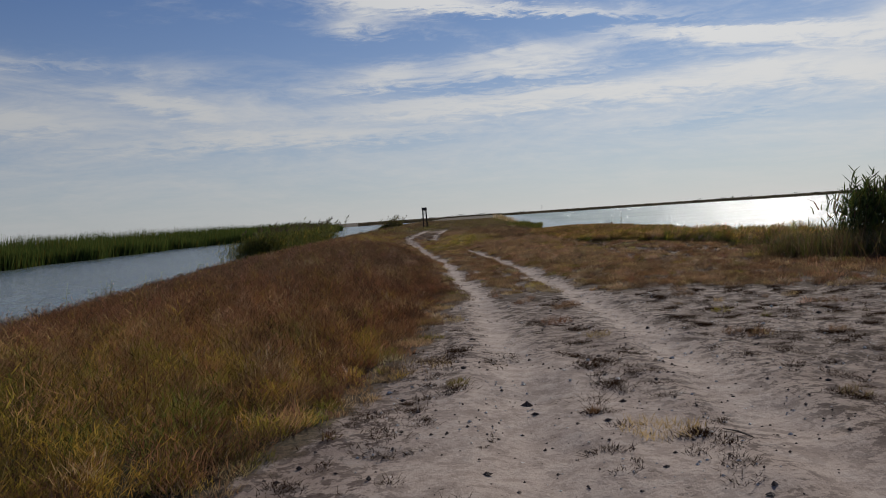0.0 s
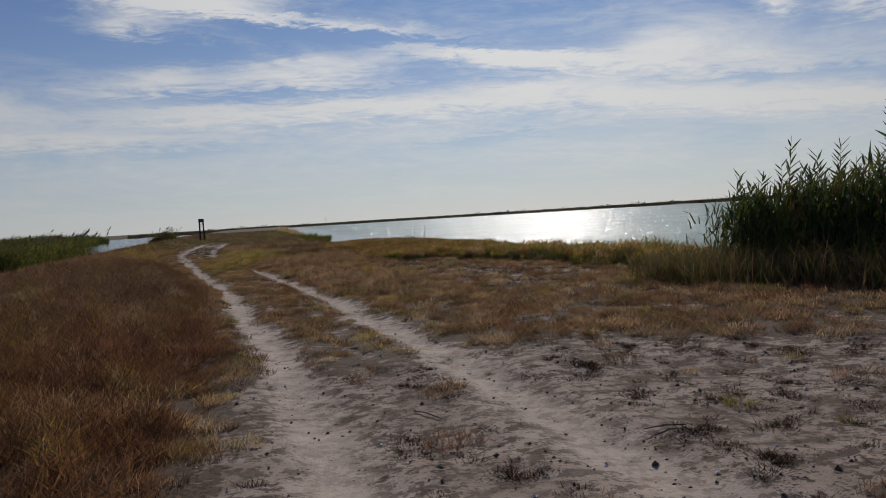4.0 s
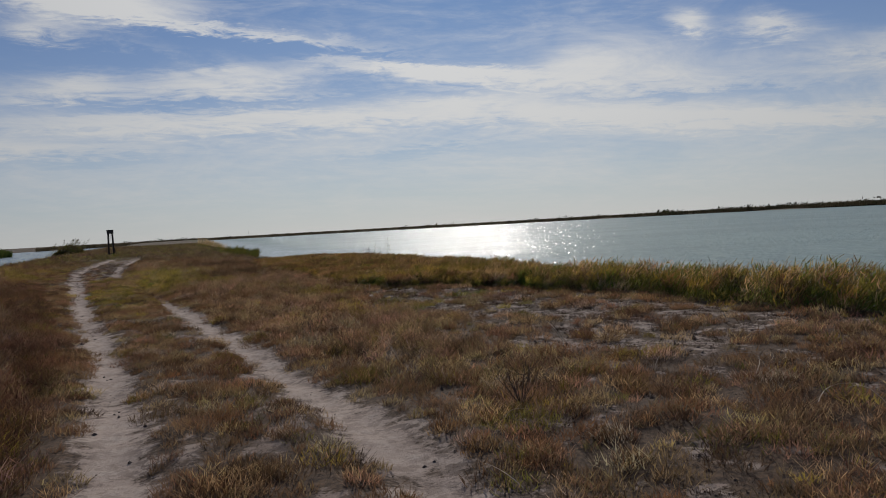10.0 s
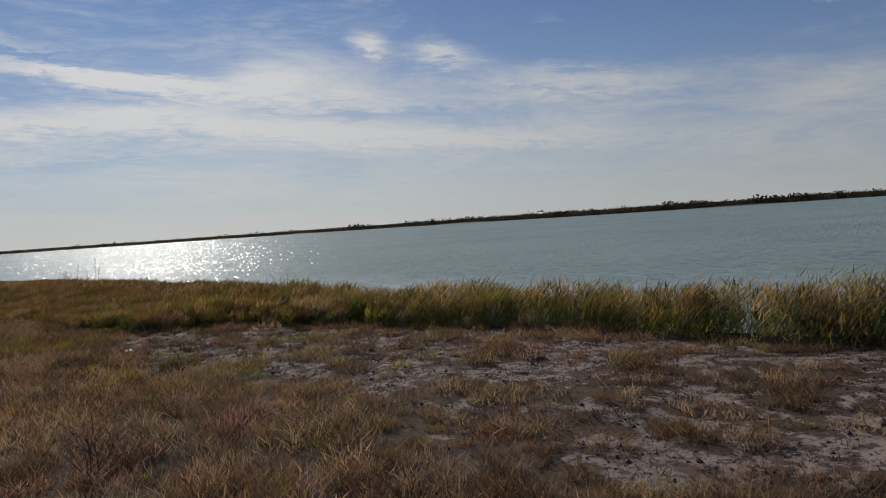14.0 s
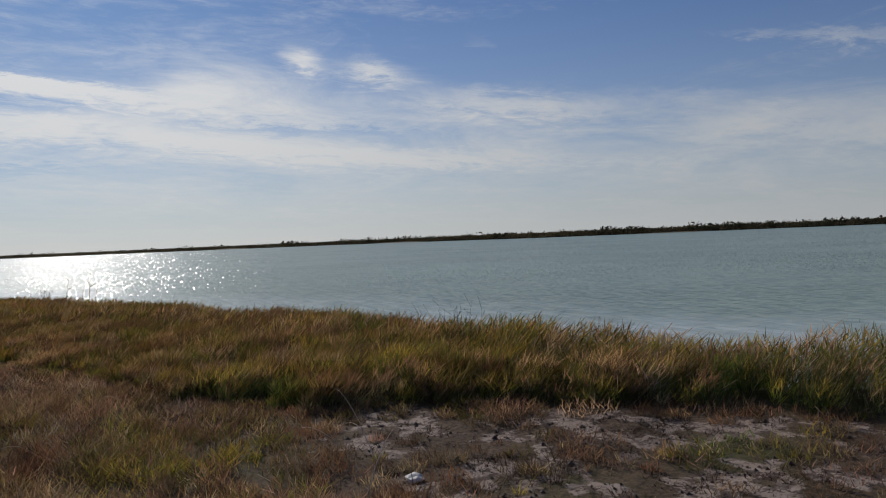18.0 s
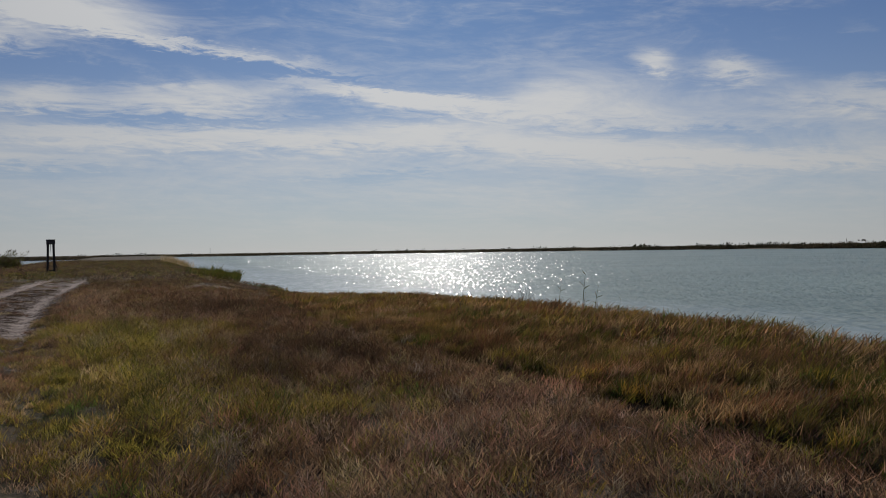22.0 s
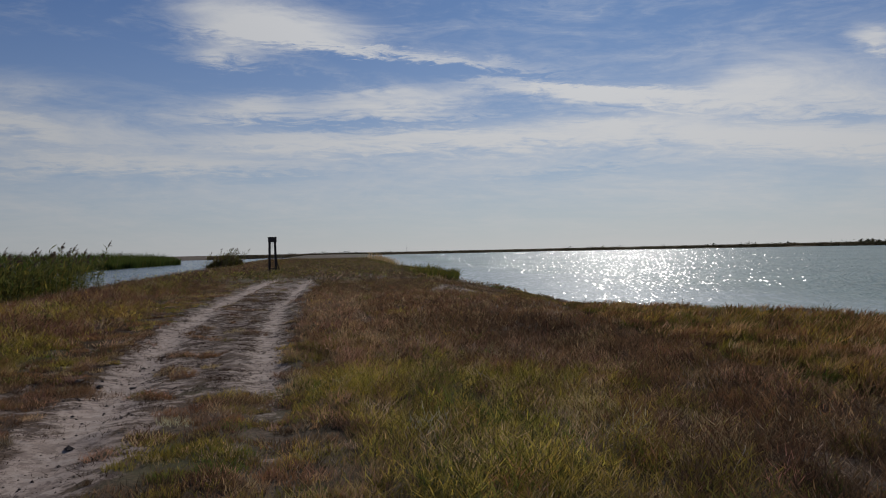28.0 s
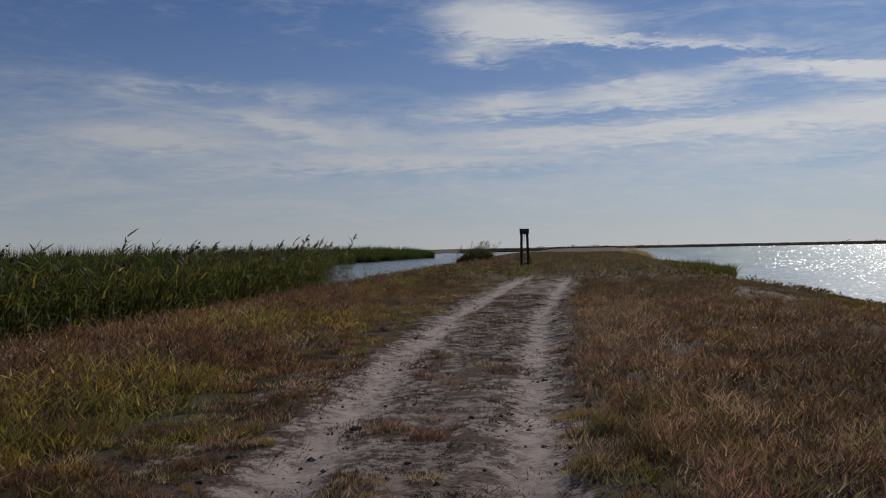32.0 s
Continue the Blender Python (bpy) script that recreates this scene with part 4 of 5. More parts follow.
tagged(blades("reed_bed", x, y, np.maximum(land(x, y), WATER - 0.3) + r0.uniform(0, 1, n) ** 0.8 * (1.75 + 0.25 * waves(x, y, 3, 85)), r0.uniform(0.2, 0.5, n), r0.uniform(0.03, 0.06, n), c, M_REED, 0.75, wind=(0.5, -0.1), seed=306), "dense bed of green reeds at the canal's edge", "reeds", kind="stuff")
# scattered short reeds further down the bank and a tuft by the levee's bend
sprigs = [reed_kind("reed_sprig", "short thin reed growing on the bank", "reed", h, n, (0.24, 0.018, 0.5), COMMON, 0, 360 + i, 0.15, "short reeds on the banks") for i, (h, n) in enumerate(((0.8, 8), (1.1, 9), (0.6, 7)))]
spots = [(float(shore_left(y)) + r0.uniform(0.3, 2.6), y) for y in r0.uniform(24, 57, 46)] + [(float(shore_left(y)) + r0.uniform(0.3, 1.8), y) for y in r0.uniform(94, 128, 14)]
spots += [(12.6 + r0.normal(0, 0.35), 29.6 + r0.normal(0, 0.3)) for k in range(7)] + [(9.3 + r0.normal(0, 0.3), 47.5 + r0.normal(0, 0.8)) for k in range(6)] + [(9.0 + r0.normal(0, 0.15), 67 + r0.normal(0, 0.3)) for k in range(3)]
place_reeds(sprigs, spots, 307, (0.7, 1.3))
tuft_reeds = [reed_kind("bend_reed", "dry olive reed in a lone tuft", "reed", h, n, (0.45, 0.05, 0.5), (0.16, 0.14, 0.06), pl, 370 + i, 0.22, "lone tuft of reeds") for i, (h, n, pl) in enumerate(((2.3, 20, 0.3), (1.9, 18, 0), (2.1, 18, 0.3)))]
place_reeds(tuft_reeds, [(-12.6 + r0.normal(0, 0.9), 133 + r0.normal(0, 1.2)) for k in range(60)], 308, (0.7, 1.1))

n = 3200
a, q = r0.uniform(0, 6.283, n), np.sqrt(r0.uniform(0, 1, n)) * 2.0
x, y = -12.6 + q * np.cos(a), 133 + q * np.sin(a)
c = pick([OLIVE, np.array(COMMON), BROWN, STRAW * 0.7], [0 * x + 1, 0 * x + 0.7, 0 * x + 0.6, 0 * x + 0.3], r0.uniform(0, 1, n)) * r0.uniform(0.6, 1.3, (n, 1))
tagged(blades("tuft_leaves", x, y, land(x, y) + r0.uniform(0, 1, n) * 1.5 * (1.15 - 0.35 * q), r0.uniform(0.3, 0.6, n), r0.uniform(0.04, 0.08, n), c, M_REED, 0.4, seed=316), "dense olive leaves in a lone tuft of reeds", "reeds", kind="stuff")

# ---------------------------------------------------------------- far banks
n = 52000
y = 70 + 250 * r0.uniform(0, 1, n) ** 1.25
depth = r0.exponential(5.0, n)
x = bend(y, (70, -50), (85, -50.5), (124, -52), (180, -46), (230, -49), (290, -48), (300, -56), (330, -120)) + 2.2 * waves(y, y * 0, 40, 5) - depth + 0.8
c = pick([np.array((0.070, 0.112, 0.032)), np.array((0.100, 0.135, 0.042)), np.array((0.046, 0.075, 0.024)), OLIVE * 0.8], [0 * x + 1, 0 * x + 0.8, 0 * x + 0.7, 0 * x + 0.25], r0.uniform(0, 1, n)) * r0.uniform(0.7, 1.3, (n, 1))
h = (2.1 + 0.9 * smooth(depth, 0, 7) + 0.45 * waves(x, y, 13, 81)) * r0.uniform(0.65, 1.12, n)
tagged(blades("marsh_reeds", x, y, np.maximum(land(x, y), WATER), h, r0.uniform(0.07, 0.17, n), c, M_FAR, 0.12, seed=309, single=True), "solid green wall of marsh reeds across the canal", "reeds", kind="stuff")


def clumps(name, label, x, y, z, height, spreads, tints, per, size, mat, seed):
    """Bushes or tree crowns out of many small leaf sprays."""
    r = np.random.default_rng(seed)
    n = len(x) * per
    i = np.repeat(np.arange(len(x)), per)
    a, q = r.uniform(0, 6.283, n), r.uniform(0, 1, n) ** 0.6
    hz = r.uniform(0.02, 1, n) ** 1.25
    rad = spreads[i] * q * np.sqrt(np.clip(1.05 - (1.5 * (hz - 0.42)) ** 2, 0.05, 1))
    c = np.stack([x[i] + rad * np.cos(a), y[i] + rad * np.sin(a), z[i] + height[i] * hz], -1)
    d1, d2 = r.normal(0, 1, (n, 3)), r.normal(0, 1, (n, 3))
    s = (size * r.uniform(0.5, 1.3, n) * height[i])[:, None]
    v = np.stack([c - d1 * s, c + d1 * s * 0.6 + d2 * s * 0.5, c + d2 * s - d1 * 0.2 * s, c - d2 * s * 0.7], 1)
    t = tints[i] * r.uniform(0.6, 1.35, (n, 1))
    return new(name, mesh_from(name, v.reshape(-1, 3), np.arange(4 * n).reshape(-1, 4), mat, np.repeat(t, 4, 0)))


def ring(bearing, beyond):
    """A place that far behind the water's far shore, by its bearing from the levee."""
    lo, hi = np.full(len(bearing), 60.0), np.full(len(bearing), 900.0)
    sx, sy = np.sin(np.radians(bearing)), np.cos(np.radians(bearing))
    for _ in range(24):
        mid = (lo + hi) / 2
        short = far_shore(mid * sx, 60 + mid * sy) < beyond
        lo, hi = np.where(short, mid, lo), np.where(short, hi, mid)
    return np.stack([lo * sx, 60 + lo * sy], -1)


n = 24000
b = r0.uniform(-9, 86, n)
deep = r0.uniform(0, 1, n) ** 1.5 * 26
p = ring(b, deep + 0.8)
hs = (0.9 + 1.1 * smooth(deep, 0, 12)) * (0.62 + 0.38 * smooth(b, 15, 50)) * r0.uniform(0.55, 1.2, n) * (1 + 0.35 * waves(b, b * 0, 1.6, 84))
tt = np.where((deep < 1.0)[:, None], np.array((0.030, 0.027, 0.020)), np.array((0.105, 0.092, 0.066))) * r0.uniform(0.7, 1.3, (n, 1))
tagged(blades("far_reeds", p[:, 0], p[:, 1], np.maximum(land(p[:, 0], p[:, 1]), WATER), hs, r0.uniform(0.3, 0.9, n), tt, M_FAR, 0.15, seed=320, single=True), "grey-brown reeds in a low band along the far shore", "reeds", kind="stuff")
n = 1700
b = r0.uniform(-7, 85, n)
p = ring(b, r0.exponential(12, n) + 4)
hs = r0.uniform(1.0, 2.2, n) * (0.6 + 0.4 * smooth(b, 12, 45)) * (1 + 0.30 * waves(b, b * 0, 6, 82)) + (r0.uniform(0, 1, n) < 0.10) * r0.uniform(0.4, 1.4, n)
tt = np.array((0.070, 0.068, 0.045)) * r0.uniform(0.6, 1.4, (n, 1)) * (1 + r0.normal(0, 0.08, (n, 3)))
tagged(clumps("far_scrub", "", p[:, 0], p[:, 1], land(p[:, 0], p[:, 1]), hs, hs * r0.uniform(1.2, 2.6, n), tt, 24, 0.17, M_FAR, 83), "low dark scrub lining the far shore", "scrub", kind="stuff")


def tree(x, y, height, wide, seed):
    r = np.random.default_rng(seed)
    root = tagged(new("marsh_tree"), "dark rounded tree on a brown grassy point", "tree", "trees on the far point")
    root.matrix_basis = pose(x, y, float(land(x, y)) - 0.1)
    pieces = [tube([(0, 0, 0), (0.05, 0, height * 0.3), (0.1, 0.1, height * 0.6)], (0.16, 0.12, 0.07), 6)]
    for k in range(5):
        a = k * 1.3 + r.normal(0, 0.3)
        pieces.append(tube([(0.05, 0, height * 0.25), (math.cos(a) * wide * 0.4, math.sin(a) * wide * 0.4, height * 0.5), (math.cos(a) * wide * 0.75, math.sin(a) * wide * 0.75, height * 0.72)], (0.08, 0.05, 0.02), 5))
    part("trunk", joined("trunk", pieces, M_TWIG), root)
    m = 7
    a = r.uniform(0, 6.283, m)
    cx, cy = np.cos(a) * wide * r.uniform(0, 0.7, m), np.sin(a) * wide * r.uniform(0, 0.7, m)
    ob = clumps("crown", "", cx, cy, np.full(m, height * 0.08) + r.uniform(0, 0.28, m) * height, np.full(m, height * 0.64), np.full(m, wide * 0.55), np.array((0.10, 0.10, 0.055)) * r.uniform(0.7, 1.2, (m, 1)), 620, 0.030, M_FAR, seed + 1)
    ob.parent = root
    return root


for k, (bb, dist, h, wd) in enumerate(((81.0, 163, 4.6, 3.0), (82.4, 160, 5.4, 3.4), (83.6, 166, 5.8, 3.6), (84.8, 160, 5.5, 3.4), (86.2, 164, 5.6, 3.5), (87.8, 160, 5.2, 3.2))):
    tree(1.5 + dist * math.sin(radians(bb)), 26 + dist * math.cos(radians(bb)), h, wd, 400 + 3 * k)
# brown grass and stones on the point
n = 15000
bb, dist = r0.uniform(76, 92, n), r0.uniform(88, 160, n)
x, y = 1.5 + dist * np.sin(np.radians(bb)), 26 + dist * np.cos(np.radians(bb))
k = land(x, y) > WATER + 0.15
x, y = x[k], y[k]
c = pick([RUST, STRAW, OLIVE, YELLOW], [0 * x + 1, 0 * x + 0.7, 0 * x + 0.5, 0 * x + 0.5], r0.uniform(0, 1, len(x))) * r0.uniform(0.7, 1.3, (len(x), 1))
tagged(blades("point_grass", x, y, land(x, y), r0.uniform(0.35, 0.85, len(x)), r0.uniform(0.06, 0.16, len(x)), c, M_GRASS, 0.55, seed=310, single=True), "rusty yellow grass on a far point of land", "grass", kind="stuff")
# green growth on the spit and a pale tuft further along
n = 5000
y = r0.uniform(104, 121, n)
x = shore_right(y) - 0.2 - np.abs(r0.normal(0, 1.5, n))
c = pick([GREEN, OLIVE, YELLOW], [0 * x + 1, 0 * x + 0.6, 0 * x + 0.2], r0.uniform(0, 1, n)) * r0.uniform(0.5, 1.1, (n, 1))
tagged(blades("spit_grass", x, y, land(x, y), r0.uniform(0.3, 0.95, n) * np.clip(0.75 + 0.6 * waves(x, y, 3.0, 96), 0.2, 1.5), r0.uniform(0.04, 0.09, n), c, M_REED, 0.3, seed=311, single=True), "lush green grass on a spit in the lake", "grass", kind="stuff")
n = 900
x, y = 9.0 + r0.normal(0, 1.3, n), 196 + r0.normal(0, 3, n)
c = pick([STRAW * 1.4, ASH * 1.4, OLIVE], [0 * x + 1, 0 * x + 0.7, 0 * x + 0.8], r0.uniform(0, 1, n))
tagged(blades("pale_tuft", x, y, land(x, y), r0.uniform(0.8, 1.9, n), r0.uniform(0.05, 0.11, n), c, M_GRASS, 0.25, seed=312, single=True), "pale feathery grass tuft on the shore", "grass", kind="stuff")


# ---------------------------------------------------------------- box on posts, mast
def block(name, size, place, mat, parent, label="", turn=(0, 0, 0), bevel=0.008):
    bm = bmesh.new()
    bmesh.ops.create_cube(bm, size=1, matrix=Matrix.Diagonal((*size, 1)))
    bmesh.ops.bevel(bm, geom=list(bm.edges), offset=bevel, segments=1, affect="EDGES")
    me = bpy.data.meshes.new(name)
    bm.to_mesh(me)
    bm.free()
    me.materials.append(mat)
    ob = part(name, me, parent, label)
    ob.matrix_basis = pose(*place, *turn)
    return ob


def nest_box():
    root = tagged(new("post_frame"), "dark weathered timber posts carrying a box on top", "post")
    x, y = -5.1, 103.0
    root.matrix_basis = pose(x, y, float(land(x, y)), 0, 0, 12)
    for sx in (-0.22, 0.22):
        block("post", (0.16, 0.16, 2.66), (sx, 0, 1.23), M_POST, root, turn=(0, 1.2 * (-1 if sx > 0 else 1), 0), bevel=0.02)
    box = block("box", (0.60, 0.36, 0.34), (0, 0, 2.44), M_BOX, root, "grey weathered board box")
    block("lid", (0.62, 0.42, 0.04), (0, 0, 0.19), M_BOX, box)
    block("hanging_strip", (0.05, 0.015, 0.55), (-0.02, 0, 2.00), M_PALE, root, "faded pale strip hanging below the box", (0, 3, 0), 0.003)
    block("brace", (0.06, 0.06, 1.15), (0.40, 0.1, 0.50), M_POST, root, turn=(0, -16, 0), bevel=0.01)
    block("rail", (0.42, 0.05, 0.08), (0, 0.02, 0.25), M_POST, root)


nest_box()


def mast():
    root = tagged(new("radio_mast"), "slender grey radio mast far beyond the lake", "mast")
    root.matrix_basis = pose(132, 1500, -0.5)
    for k in range(3):
        a = k * 2.094
        part("leg", joined("leg", [tube([(0.5 * math.cos(a), 0.5 * math.sin(a), 0), (0.22 * math.cos(a), 0.22 * math.sin(a), 11.5)], (0.12, 0.10), 5)], M_STEEL), root)
    for k in range(8):
        z = 0.8 + 1.35 * k
        q = 0.5 - 0.28 * z / 11.5
        part("strut", joined("strut", [tube([(q, 0, z), (-q / 2, q * 0.87, z + 0.7)], (0.05, 0.05), 4), tube([(-q / 2, -q * 0.87, z), (q, 0, z + 0.7)], (0.05, 0.05), 4)], M_STEEL), root)


mast()


# ---------------------------------------------------------------- small things on the ground
def tuft_kind(seed, n, radius, height, colours, label, lean=0.8):
    r = np.random.default_rng(seed)
    a, q = r.uniform(0, 6.283, n), r.uniform(0, 1, n) ** 0.7 * radius
    x, y = q * np.cos(a) * 1.3, q * np.sin(a)
    c = np.array(colours)[r.integers(len(colours), size=n)] * r.uniform(0.6, 1.25, (n, 1))
    h = height * r.uniform(0.4, 1.2, n) * (1.15 - 0.6 * q / radius)
    ob = blades("grass_tuft", x, y, 0 * x, h, r.uniform(0.003, 0.007, n), c, M_MAT, lean, seed=seed)
    return tagged(ob, label, "grass tuft", "tufts on the bare soil")


KINDS = [tuft_kind(500 + k, 420 + 90 * k, 0.11 + 0.04 * k, 0.010 + 0.002 * k, [BROWN * 0.5, np.array((0.055, 0.031, 0.021)), RUST * 0.42, STRAW * 0.42] if k != 4 else [OLIVE, BROWN, GREEN], "dark dry low grass tuft on the pale soil" if k != 4 else "olive green grass tuft on the pale soil", 4.2) for k in range(6)]
spots, tries = [], 0
while len(spots) < 295 and tries < 9000:
    tries += 1
    if r0.uniform() < 0.90:
        x, y = r0.uniform(-0.6, 11), r0.uniform(3, 16)
    else:
        x, y = r0.uniform(3.6, 8.6), r0.uniform(23, 35)
    bb = float(bare(np.array(x), np.array(y)))
    rut = min(abs(x - float(rut_left(y))), abs(x - float(rut_right(y))))
    if bb > 0.4 and rut > 0.55 and r0.uniform() < 0.35 + 0.5 * float(waves(np.array(x), np.array(y), 3.0, 91)) + 0.05 * max(0, x - 3):
        spots.append((x, y))
for k, (x, y) in enumerate(spots):
    m = pose(x, y, float(land(x, y)) + 0.004, 0, 0, r0.uniform(0, 360)) @ Matrix.Scale(r0.uniform(0.6, 1.6), 4)
    if k < len(KINDS):
        KINDS[k].matrix_basis = m
    else:
        copy_thing(KINDS[int(r0.choice(6, p=[0.25, 0.22, 0.2, 0.15, 0.06, 0.12]))], m)


def pebbles(name, label, category, n, box, size, mat, seed, gate):
    """Small lumps strewn on the soil."""
    r = np.random.default_rng(seed)
    x, y = r.uniform(box[0], box[1], n), r.uniform(box[2], box[3], n)
    k = r.uniform(0, 1, n) < gate(x, y)
    x, y = x[k], y[k]
    n = len(x)
    oct_v = np.array([(1, 0, 0), (0, 1, 0), (-1, 0, 0), (0, -1, 0), (0, 0, 0.7), (0, 0, -0.5)], float)
    oct_f = np.array([(0, 1, 4), (1, 2, 4), (2, 3, 4), (3, 0, 4), (1, 0, 5), (2, 1, 5), (3, 2, 5), (0, 3, 5)])
    s = size * r.lognormal(0, 0.45, n)
    v = oct_v[None] * s[:, None, None] * r.uniform(0.55, 1.3, (n, 6, 3)) + np.stack([x, y, land(x, y) + s * 0.2], -1)[:, None]
    f = oct_f[None] + 6 * np.arange(n)[:, None, None]
    return tagged(new(name, mesh_from(name, v.reshape(-1, 3), f.reshape(-1, 3), mat)), label, category, kind="stuff")


pebbles("shell_bits", "small pale shell bits strewn on the soil", "shells", 11000, (0, 11, 2.5, 16), 0.0085, M_SHELL, 601, lambda x, y: 0.9 * bare(x, y) * np.clip(0.35 + 0.6 * waves(x, y, 2.5, 95), 0.03, 1))
pebbles("clods", "small dark crumbs of earth on the soil", "clods", 42000, (-6, 11, 2.5, 66), 0.010, M_STONE, 602, lambda x, y: 0.6 * np.clip(bare(x, y) - 0.2, 0, 1) * np.clip(0.5 + 0.8 * waves(x, y, 1.2, 92), 0.05, 1))


pebbles("dark_crumbs", "dark crumbs of dung and dead weed scattered over the pale soil", "clods", 26000, (-0.6, 11, 3, 15.5), 0.0095, M_STONE, 611, lambda x, y: 0.5 * np.clip(bare(x, y) - 0.1, 0, 1) * np.clip(0.35 + 0.12 * (x - 2) + 0.4 * waves(x, y, 0.9, 97), 0.12, 1))


pebbles("pan_crumbs", "dark crumbs of earth and weed on the salty pan", "clods", 24000, (2.6, 9.2, 15, 34.5), 0.0095, M_STONE, 612, lambda x, y: 0.6 * (1 - covered(x, y)) * rough(x, y))
pebbles("track_crumbs", "dark crumbs of earth pressed into the track", "clods", 16000, (-5.2, -0.8, 44, 70), 0.011, M_STONE, 613, lambda x, y: 0.55 * track(x, y) * np.clip(0.4 + 0.6 * waves(x, y, 0.8, 89), 0.05, 1))


def clustered(x, y):
    """Low dark mats gather in small clusters off the wheel marks."""
    off = np.minimum(np.abs(x - rut_left(y)), np.abs(x - rut_right(y)))
    return np.clip(1.3 * waves(x, y, 0.45, 93) + 0.55 * waves(x, y, 1.7, 94) - 0.42 + 0.055 * (x - 2.5), 0, 1) * smooth(off, 0.25, 0.7) * np.clip(bare(x, y) * 1.6 - 0.35, 0, 1)


def mats(name, label, n, box, per, seed, gate):
    """Dead weed lying flat in small ragged mats."""
    r = np.random.default_rng(seed)
    x, y = r.uniform(box[0], box[1], n), r.uniform(box[2], box[3], n)
    k = np.flatnonzero(r.uniform(0, 1, n) < gate(x, y))
    size = r.lognormal(0, 0.45, len(k))
    i = np.repeat(np.arange(len(k)), np.maximum(3, (per * size).astype(int)))
    m = len(i)
    x, y = x[k][i] + r.normal(0, 0.030, m) * size[i], y[k][i] + r.normal(0, 0.024, m) * size[i]
    c = pick([np.array((0.050, 0.028, 0.019)), BROWN * 0.45, RUST * 0.40, STRAW * 0.45], [0 * x + 1, 0 * x + 0.6, 0 * x + 0.5, 0 * x + 0.15], r.uniform(0, 1, m)) * r.uniform(0.6, 1.3, (m, 1))
    h = r.uniform(0.008, 0.021, m) * np.minimum(size[i], 1.6)
    return tagged(blades(name, x, y, land(x, y) + 0.006, h, r.uniform(0.005, 0.011, m), c, M_MAT, 2.6, seed=seed + 1, single=True), label, "weeds", kind="stuff")


mats("dark_mats", "low dark brown mats of dead weed on the soil", 75000, (-1, 11, 2.5, 15.5), 28, 603, clustered)
mats("pan_mats", "small brown weed mats strewn over the salty pan", 26000, (2.5, 9, 14, 35), 14, 605, lambda x, y: 0.75 * (1 - covered(x, y)) * rough(x, y) * np.clip(0.55 + 0.6 * waves(x, y, 0.5, 93), 0, 1))
mats("track_mats", "trampled dark weed between the wheel marks", 30000, (-5.5, -0.6, 44, 72), 11, 607, lambda x, y: 0.75 * track(x, y) * (1 - 0.8 * np.maximum(*wheel(x, y))) * np.clip(0.35 + 0.7 * waves(x, y, 0.7, 98), 0, 1))
mats("verge_mats", "dark broken weed along the canal side verge of the track", 16000, (-6.2, -2.8, 46, 63), 14, 609, lambda x, y: 0.8 * np.exp(-(((x - bend(y, (46, -3.7), (50, -4.0), (53, -4.1), (56, -4.4), (60, -4.9), (63, -5.0))) / 0.42) ** 2)) * np.clip(0.6 + 0.5 * waves(x, y, 0.7, 99), 0, 1))


def lump(name, label, category, x, y, size, mat, seed, flat=0.55, group=""):
    r = np.random.default_rng(seed)
    bm = bmesh.new()
    bmesh.ops.create_icosphere(bm, subdivisions=2, radius=1)
    for v in bm.verts:
        v.co = Vector(v.co) * (0.8 + 0.45 * noise.noise(v.co * 1.7 + Vector((seed, 0, 0))) + 0.2 * noise.noise(v.co * 4.5 + Vector((0, seed, 0))))
        v.co = Vector((v.co.x * size, v.co.y * size * 0.75, v.co.z * size * flat))
    me = bpy.data.meshes.new(name)
    bm.to_mesh(me)
    bm.free()
    me.materials.append(mat)
    ob = new(name, me)
    ob.matrix_basis = pose(x, y, float(land(x, y)) + size * flat * 0.45, 0, 0, r.uniform(0, 360))
    return tagged(ob, label, category, group)


for k, (x, y, s) in enumerate(((-2.96, 51.28, 0.08), (-3.61, 51.42, 0.12), (-3.52, 51.36, 0.08), (-3.33, 51.23, 0.09), (-3.08, 53.65, 0.09), (-3.73, 52.66, 0.07), (-3.65, 52.0, 0.06), (-3.3, 50.6, 0.05), (-2.4, 52.6, 0.04), (-4.0, 53.2, 0.07))):
    lump("dry_clod", "dark dry clod of earth on the track", "clod", x, y, s * 0.75, M_STONE, 610 + k, 0.36, group="clods on the track")
for k, (x, y, s) in enumerate(((4.8, 31.4, 0.09), (1.7, 61.6, 0.10), (1.0, 60.2, 0.07), (-5.3, 57.0, 0.06), (-0.75, 57.5, 0.06))):
    lump("litter_scrap", "crumpled white scrap lying on the ground", "litter", x, y, s, M_SHELL, 630 + k, 0.4, "pale scraps")


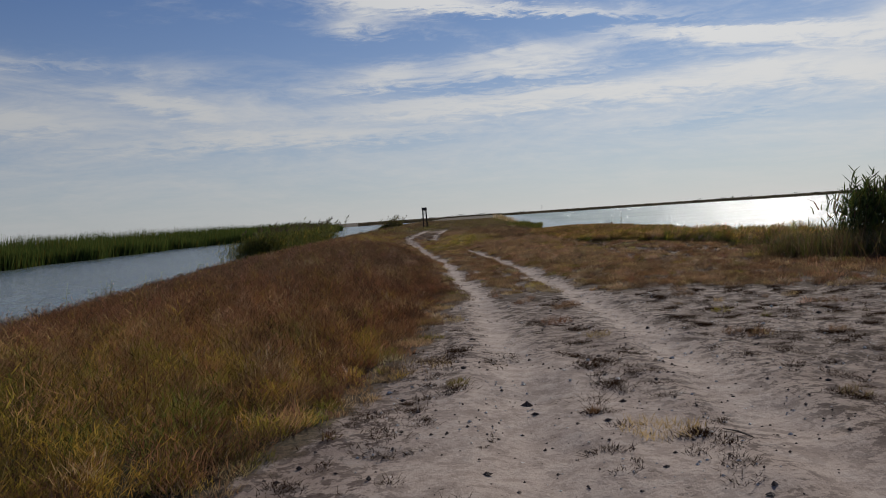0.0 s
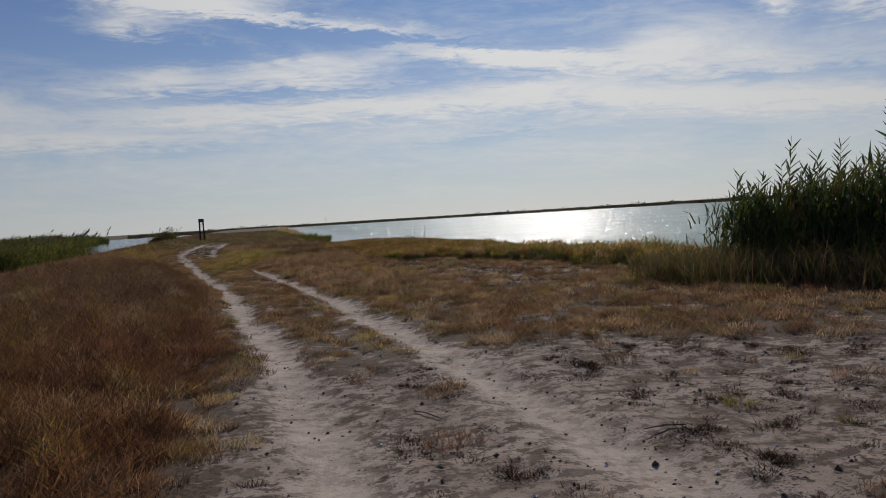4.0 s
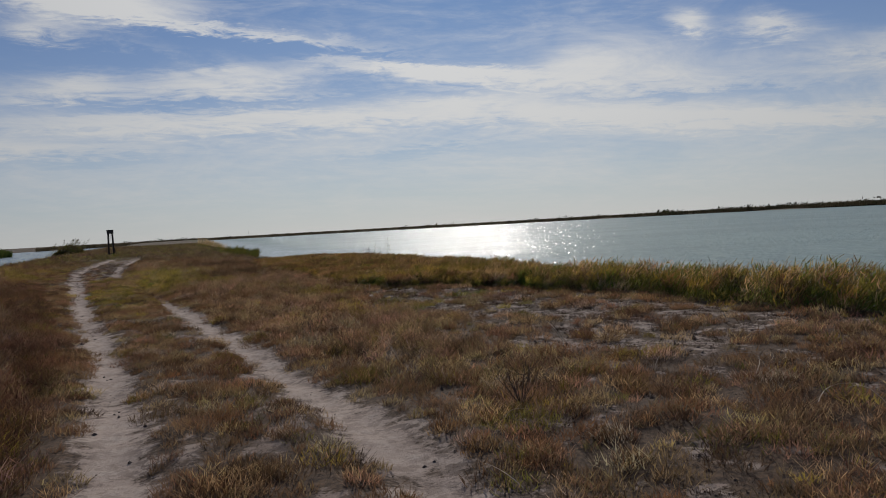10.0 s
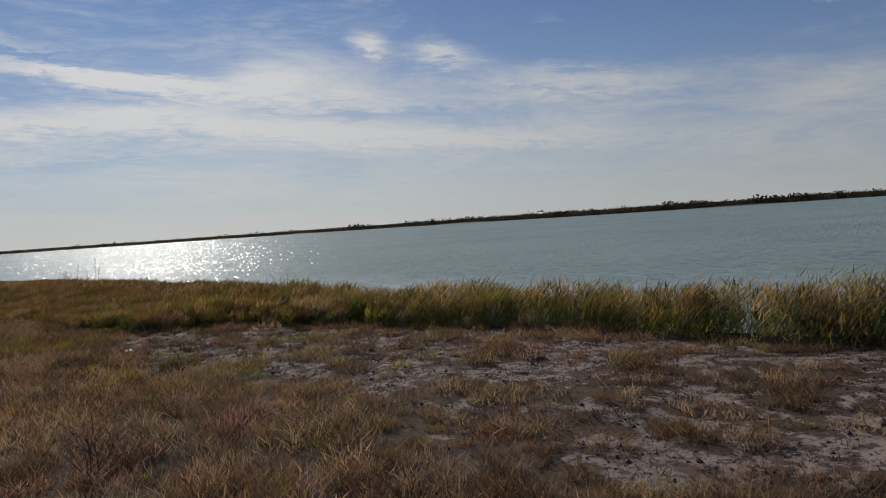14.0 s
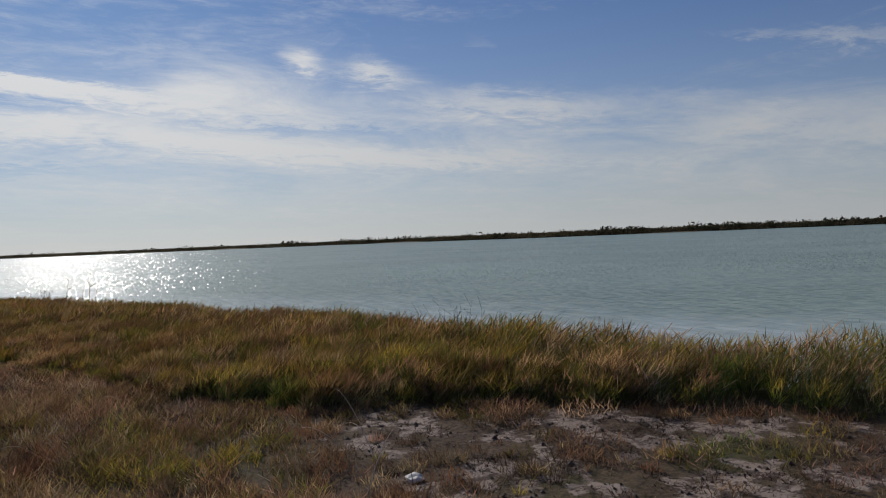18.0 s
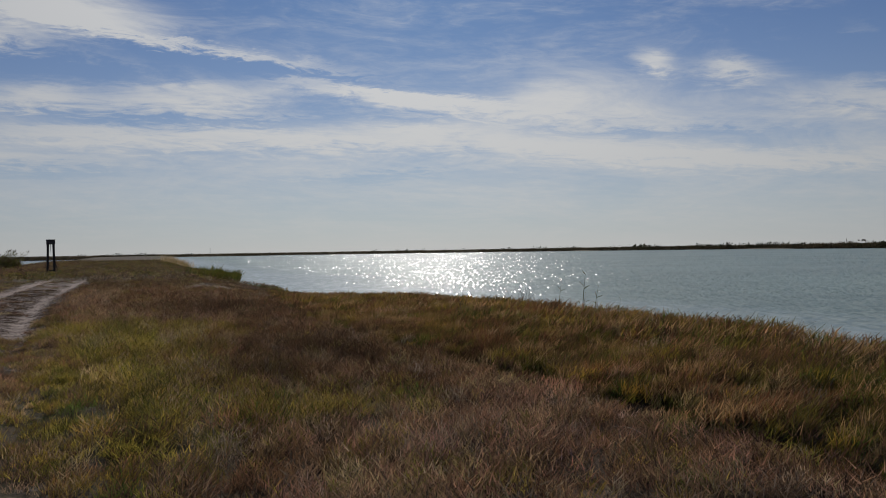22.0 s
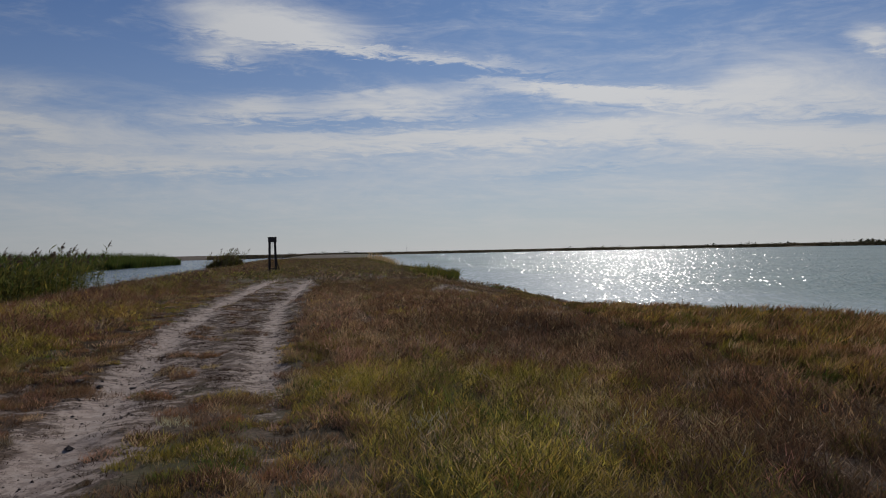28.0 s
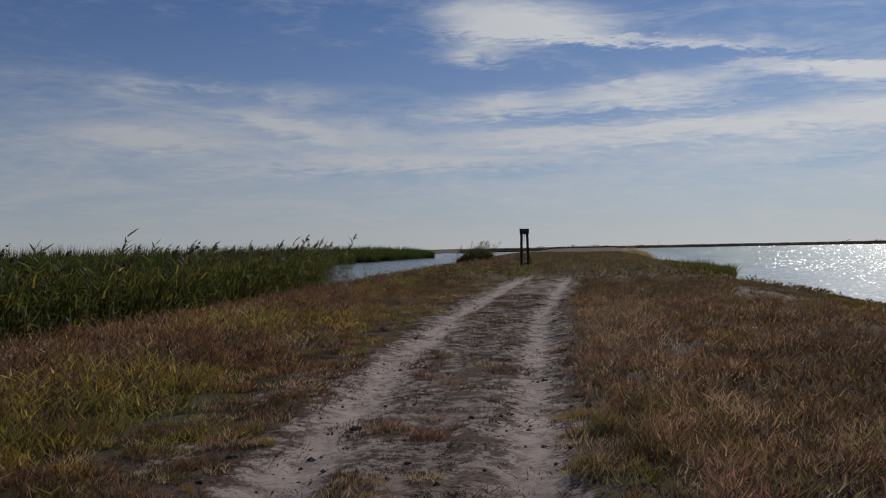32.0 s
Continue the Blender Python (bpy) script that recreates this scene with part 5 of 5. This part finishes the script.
def twig_bush(name, label, x, y, height, count, seed, forks=3):
    r = np.random.default_rng(seed)
    root = tagged(new(name), label, "shrub", "bare weeds")
    root.matrix_basis = pose(x, y, float(land(x, y)) - 0.02)
    for k in range(count):
        a, out = r.uniform(0, 6.283), r.uniform(0.15, 0.8)
        tip = np.array((math.cos(a) * out, math.sin(a) * out, 1.0)) * height * r.uniform(0.6, 1.1)
        mid = tip * 0.5 + r.normal(0, 0.06, 3) * height
        pieces = [tube([(0, 0, 0), mid, tip], (0.0038, 0.0026, 0.001), 4)]
        for j in range(forks):
            s = r.uniform(0.35, 0.9)
            base = mid * min(1, s * 2) if s < 0.5 else mid + (tip - mid) * (s - 0.5) * 2
            end = base + (r.normal(0, 0.35, 3) + np.array((0, 0, 0.35))) * height * 0.5
            pieces.append(tube([base, (base + end) / 2 + r.normal(0, 0.02, 3), end], (0.0022, 0.0016, 0.0008), 4))
        part("branch", joined("branch", pieces, M_TWIG), root)
    return root


for k, (x, y, h, n) in enumerate(((9.3, 50.6, 0.75, 16), (9.0, 50.0, 0.6, 14), (3.4, 20.5, 0.38, 12), (9.2, 62.5, 0.9, 5), (9.4, 35.2, 0.8, 9), (9.9, 36.2, 0.7, 8), (10.1, 37.0, 0.6, 8), (2.6, 25.8, 0.4, 9), (8.6, 66.5, 0.8, 4))):
    twig_bush("bare_weed", "bare grey-brown branching weed among the grass", x, y, h, n, 650 + k)


def stick(x, y, length, turn, seed):
    r = np.random.default_rng(seed)
    p = [(-length / 2, 0, 0), (0, r.normal(0, 0.03), 0.01), (length / 2, 0, 0.0)]
    ob = new("stick", joined("stick", [tube(p, (0.004, 0.006, 0.003), 5)], M_TWIG))
    ob.matrix_basis = pose(x, y, float(land(x, y)) + 0.012, 0, 0, turn)
    return tagged(ob, "short dry stick lying on the soil", "stick", "fallen sticks")


for k in range(12):
    stick(r0.uniform(-0.3, 6), r0.uniform(4, 14) if k < 18 else r0.uniform(26, 33), r0.uniform(0.12, 0.4), r0.uniform(0, 180), 680 + k)


def straw(x, y, length, turn, rise, seed):
    """A pale bent grass stem, lying or half upright."""
    r = np.random.default_rng(seed)
    t = np.linspace(0, 1, 6)
    bow = r.normal(0, 0.16)
    p = np.stack([length * t, length * bow * np.sin(3.1 * t), length * rise * t * (1.5 - t)], -1)
    ob = new("straw", joined("straw", [tube(p, 0.0034 * (1.2 - t), 5)], M_STEM))
    ob.matrix_basis = pose(x, y, float(land(x, y)) + 0.015, 0, 0, turn)
    return tagged(ob, "pale bent dry straw among the grass cushions", "straw", "pale dry straws")


for k, (x, y, length, turn, rise) in enumerate(((2.6, 18.7, 0.4, 100, 0.2), (5.2, 19.3, 0.5, 20, 0.3), (2.75, 17.2, 0.3, 70, 0.5), (4.96, 32.33, 0.35, 110, 0.7), (4.9, 31.9, 0.4, 80, 0.9), (5.6, 32.9, 0.3, 95, 1.6), (1.0, 18.2, 0.45, 30, 0.1), (3.9, 21.6, 0.35, 150, 0.4), (6.2, 24.5, 0.3, 60, 0.5))):
    straw(x, y, length, turn, rise, 700 + k)
rs = np.random.default_rng(720)
for k in range(46):
    y = rs.uniform(16, 58)
    x = float(rut_right(y)) + rs.uniform(0.8, 4.2)
    straw(x, y, rs.uniform(0.2, 0.45), rs.uniform(0, 360), rs.uniform(0.3, 1.4), 721 + k)
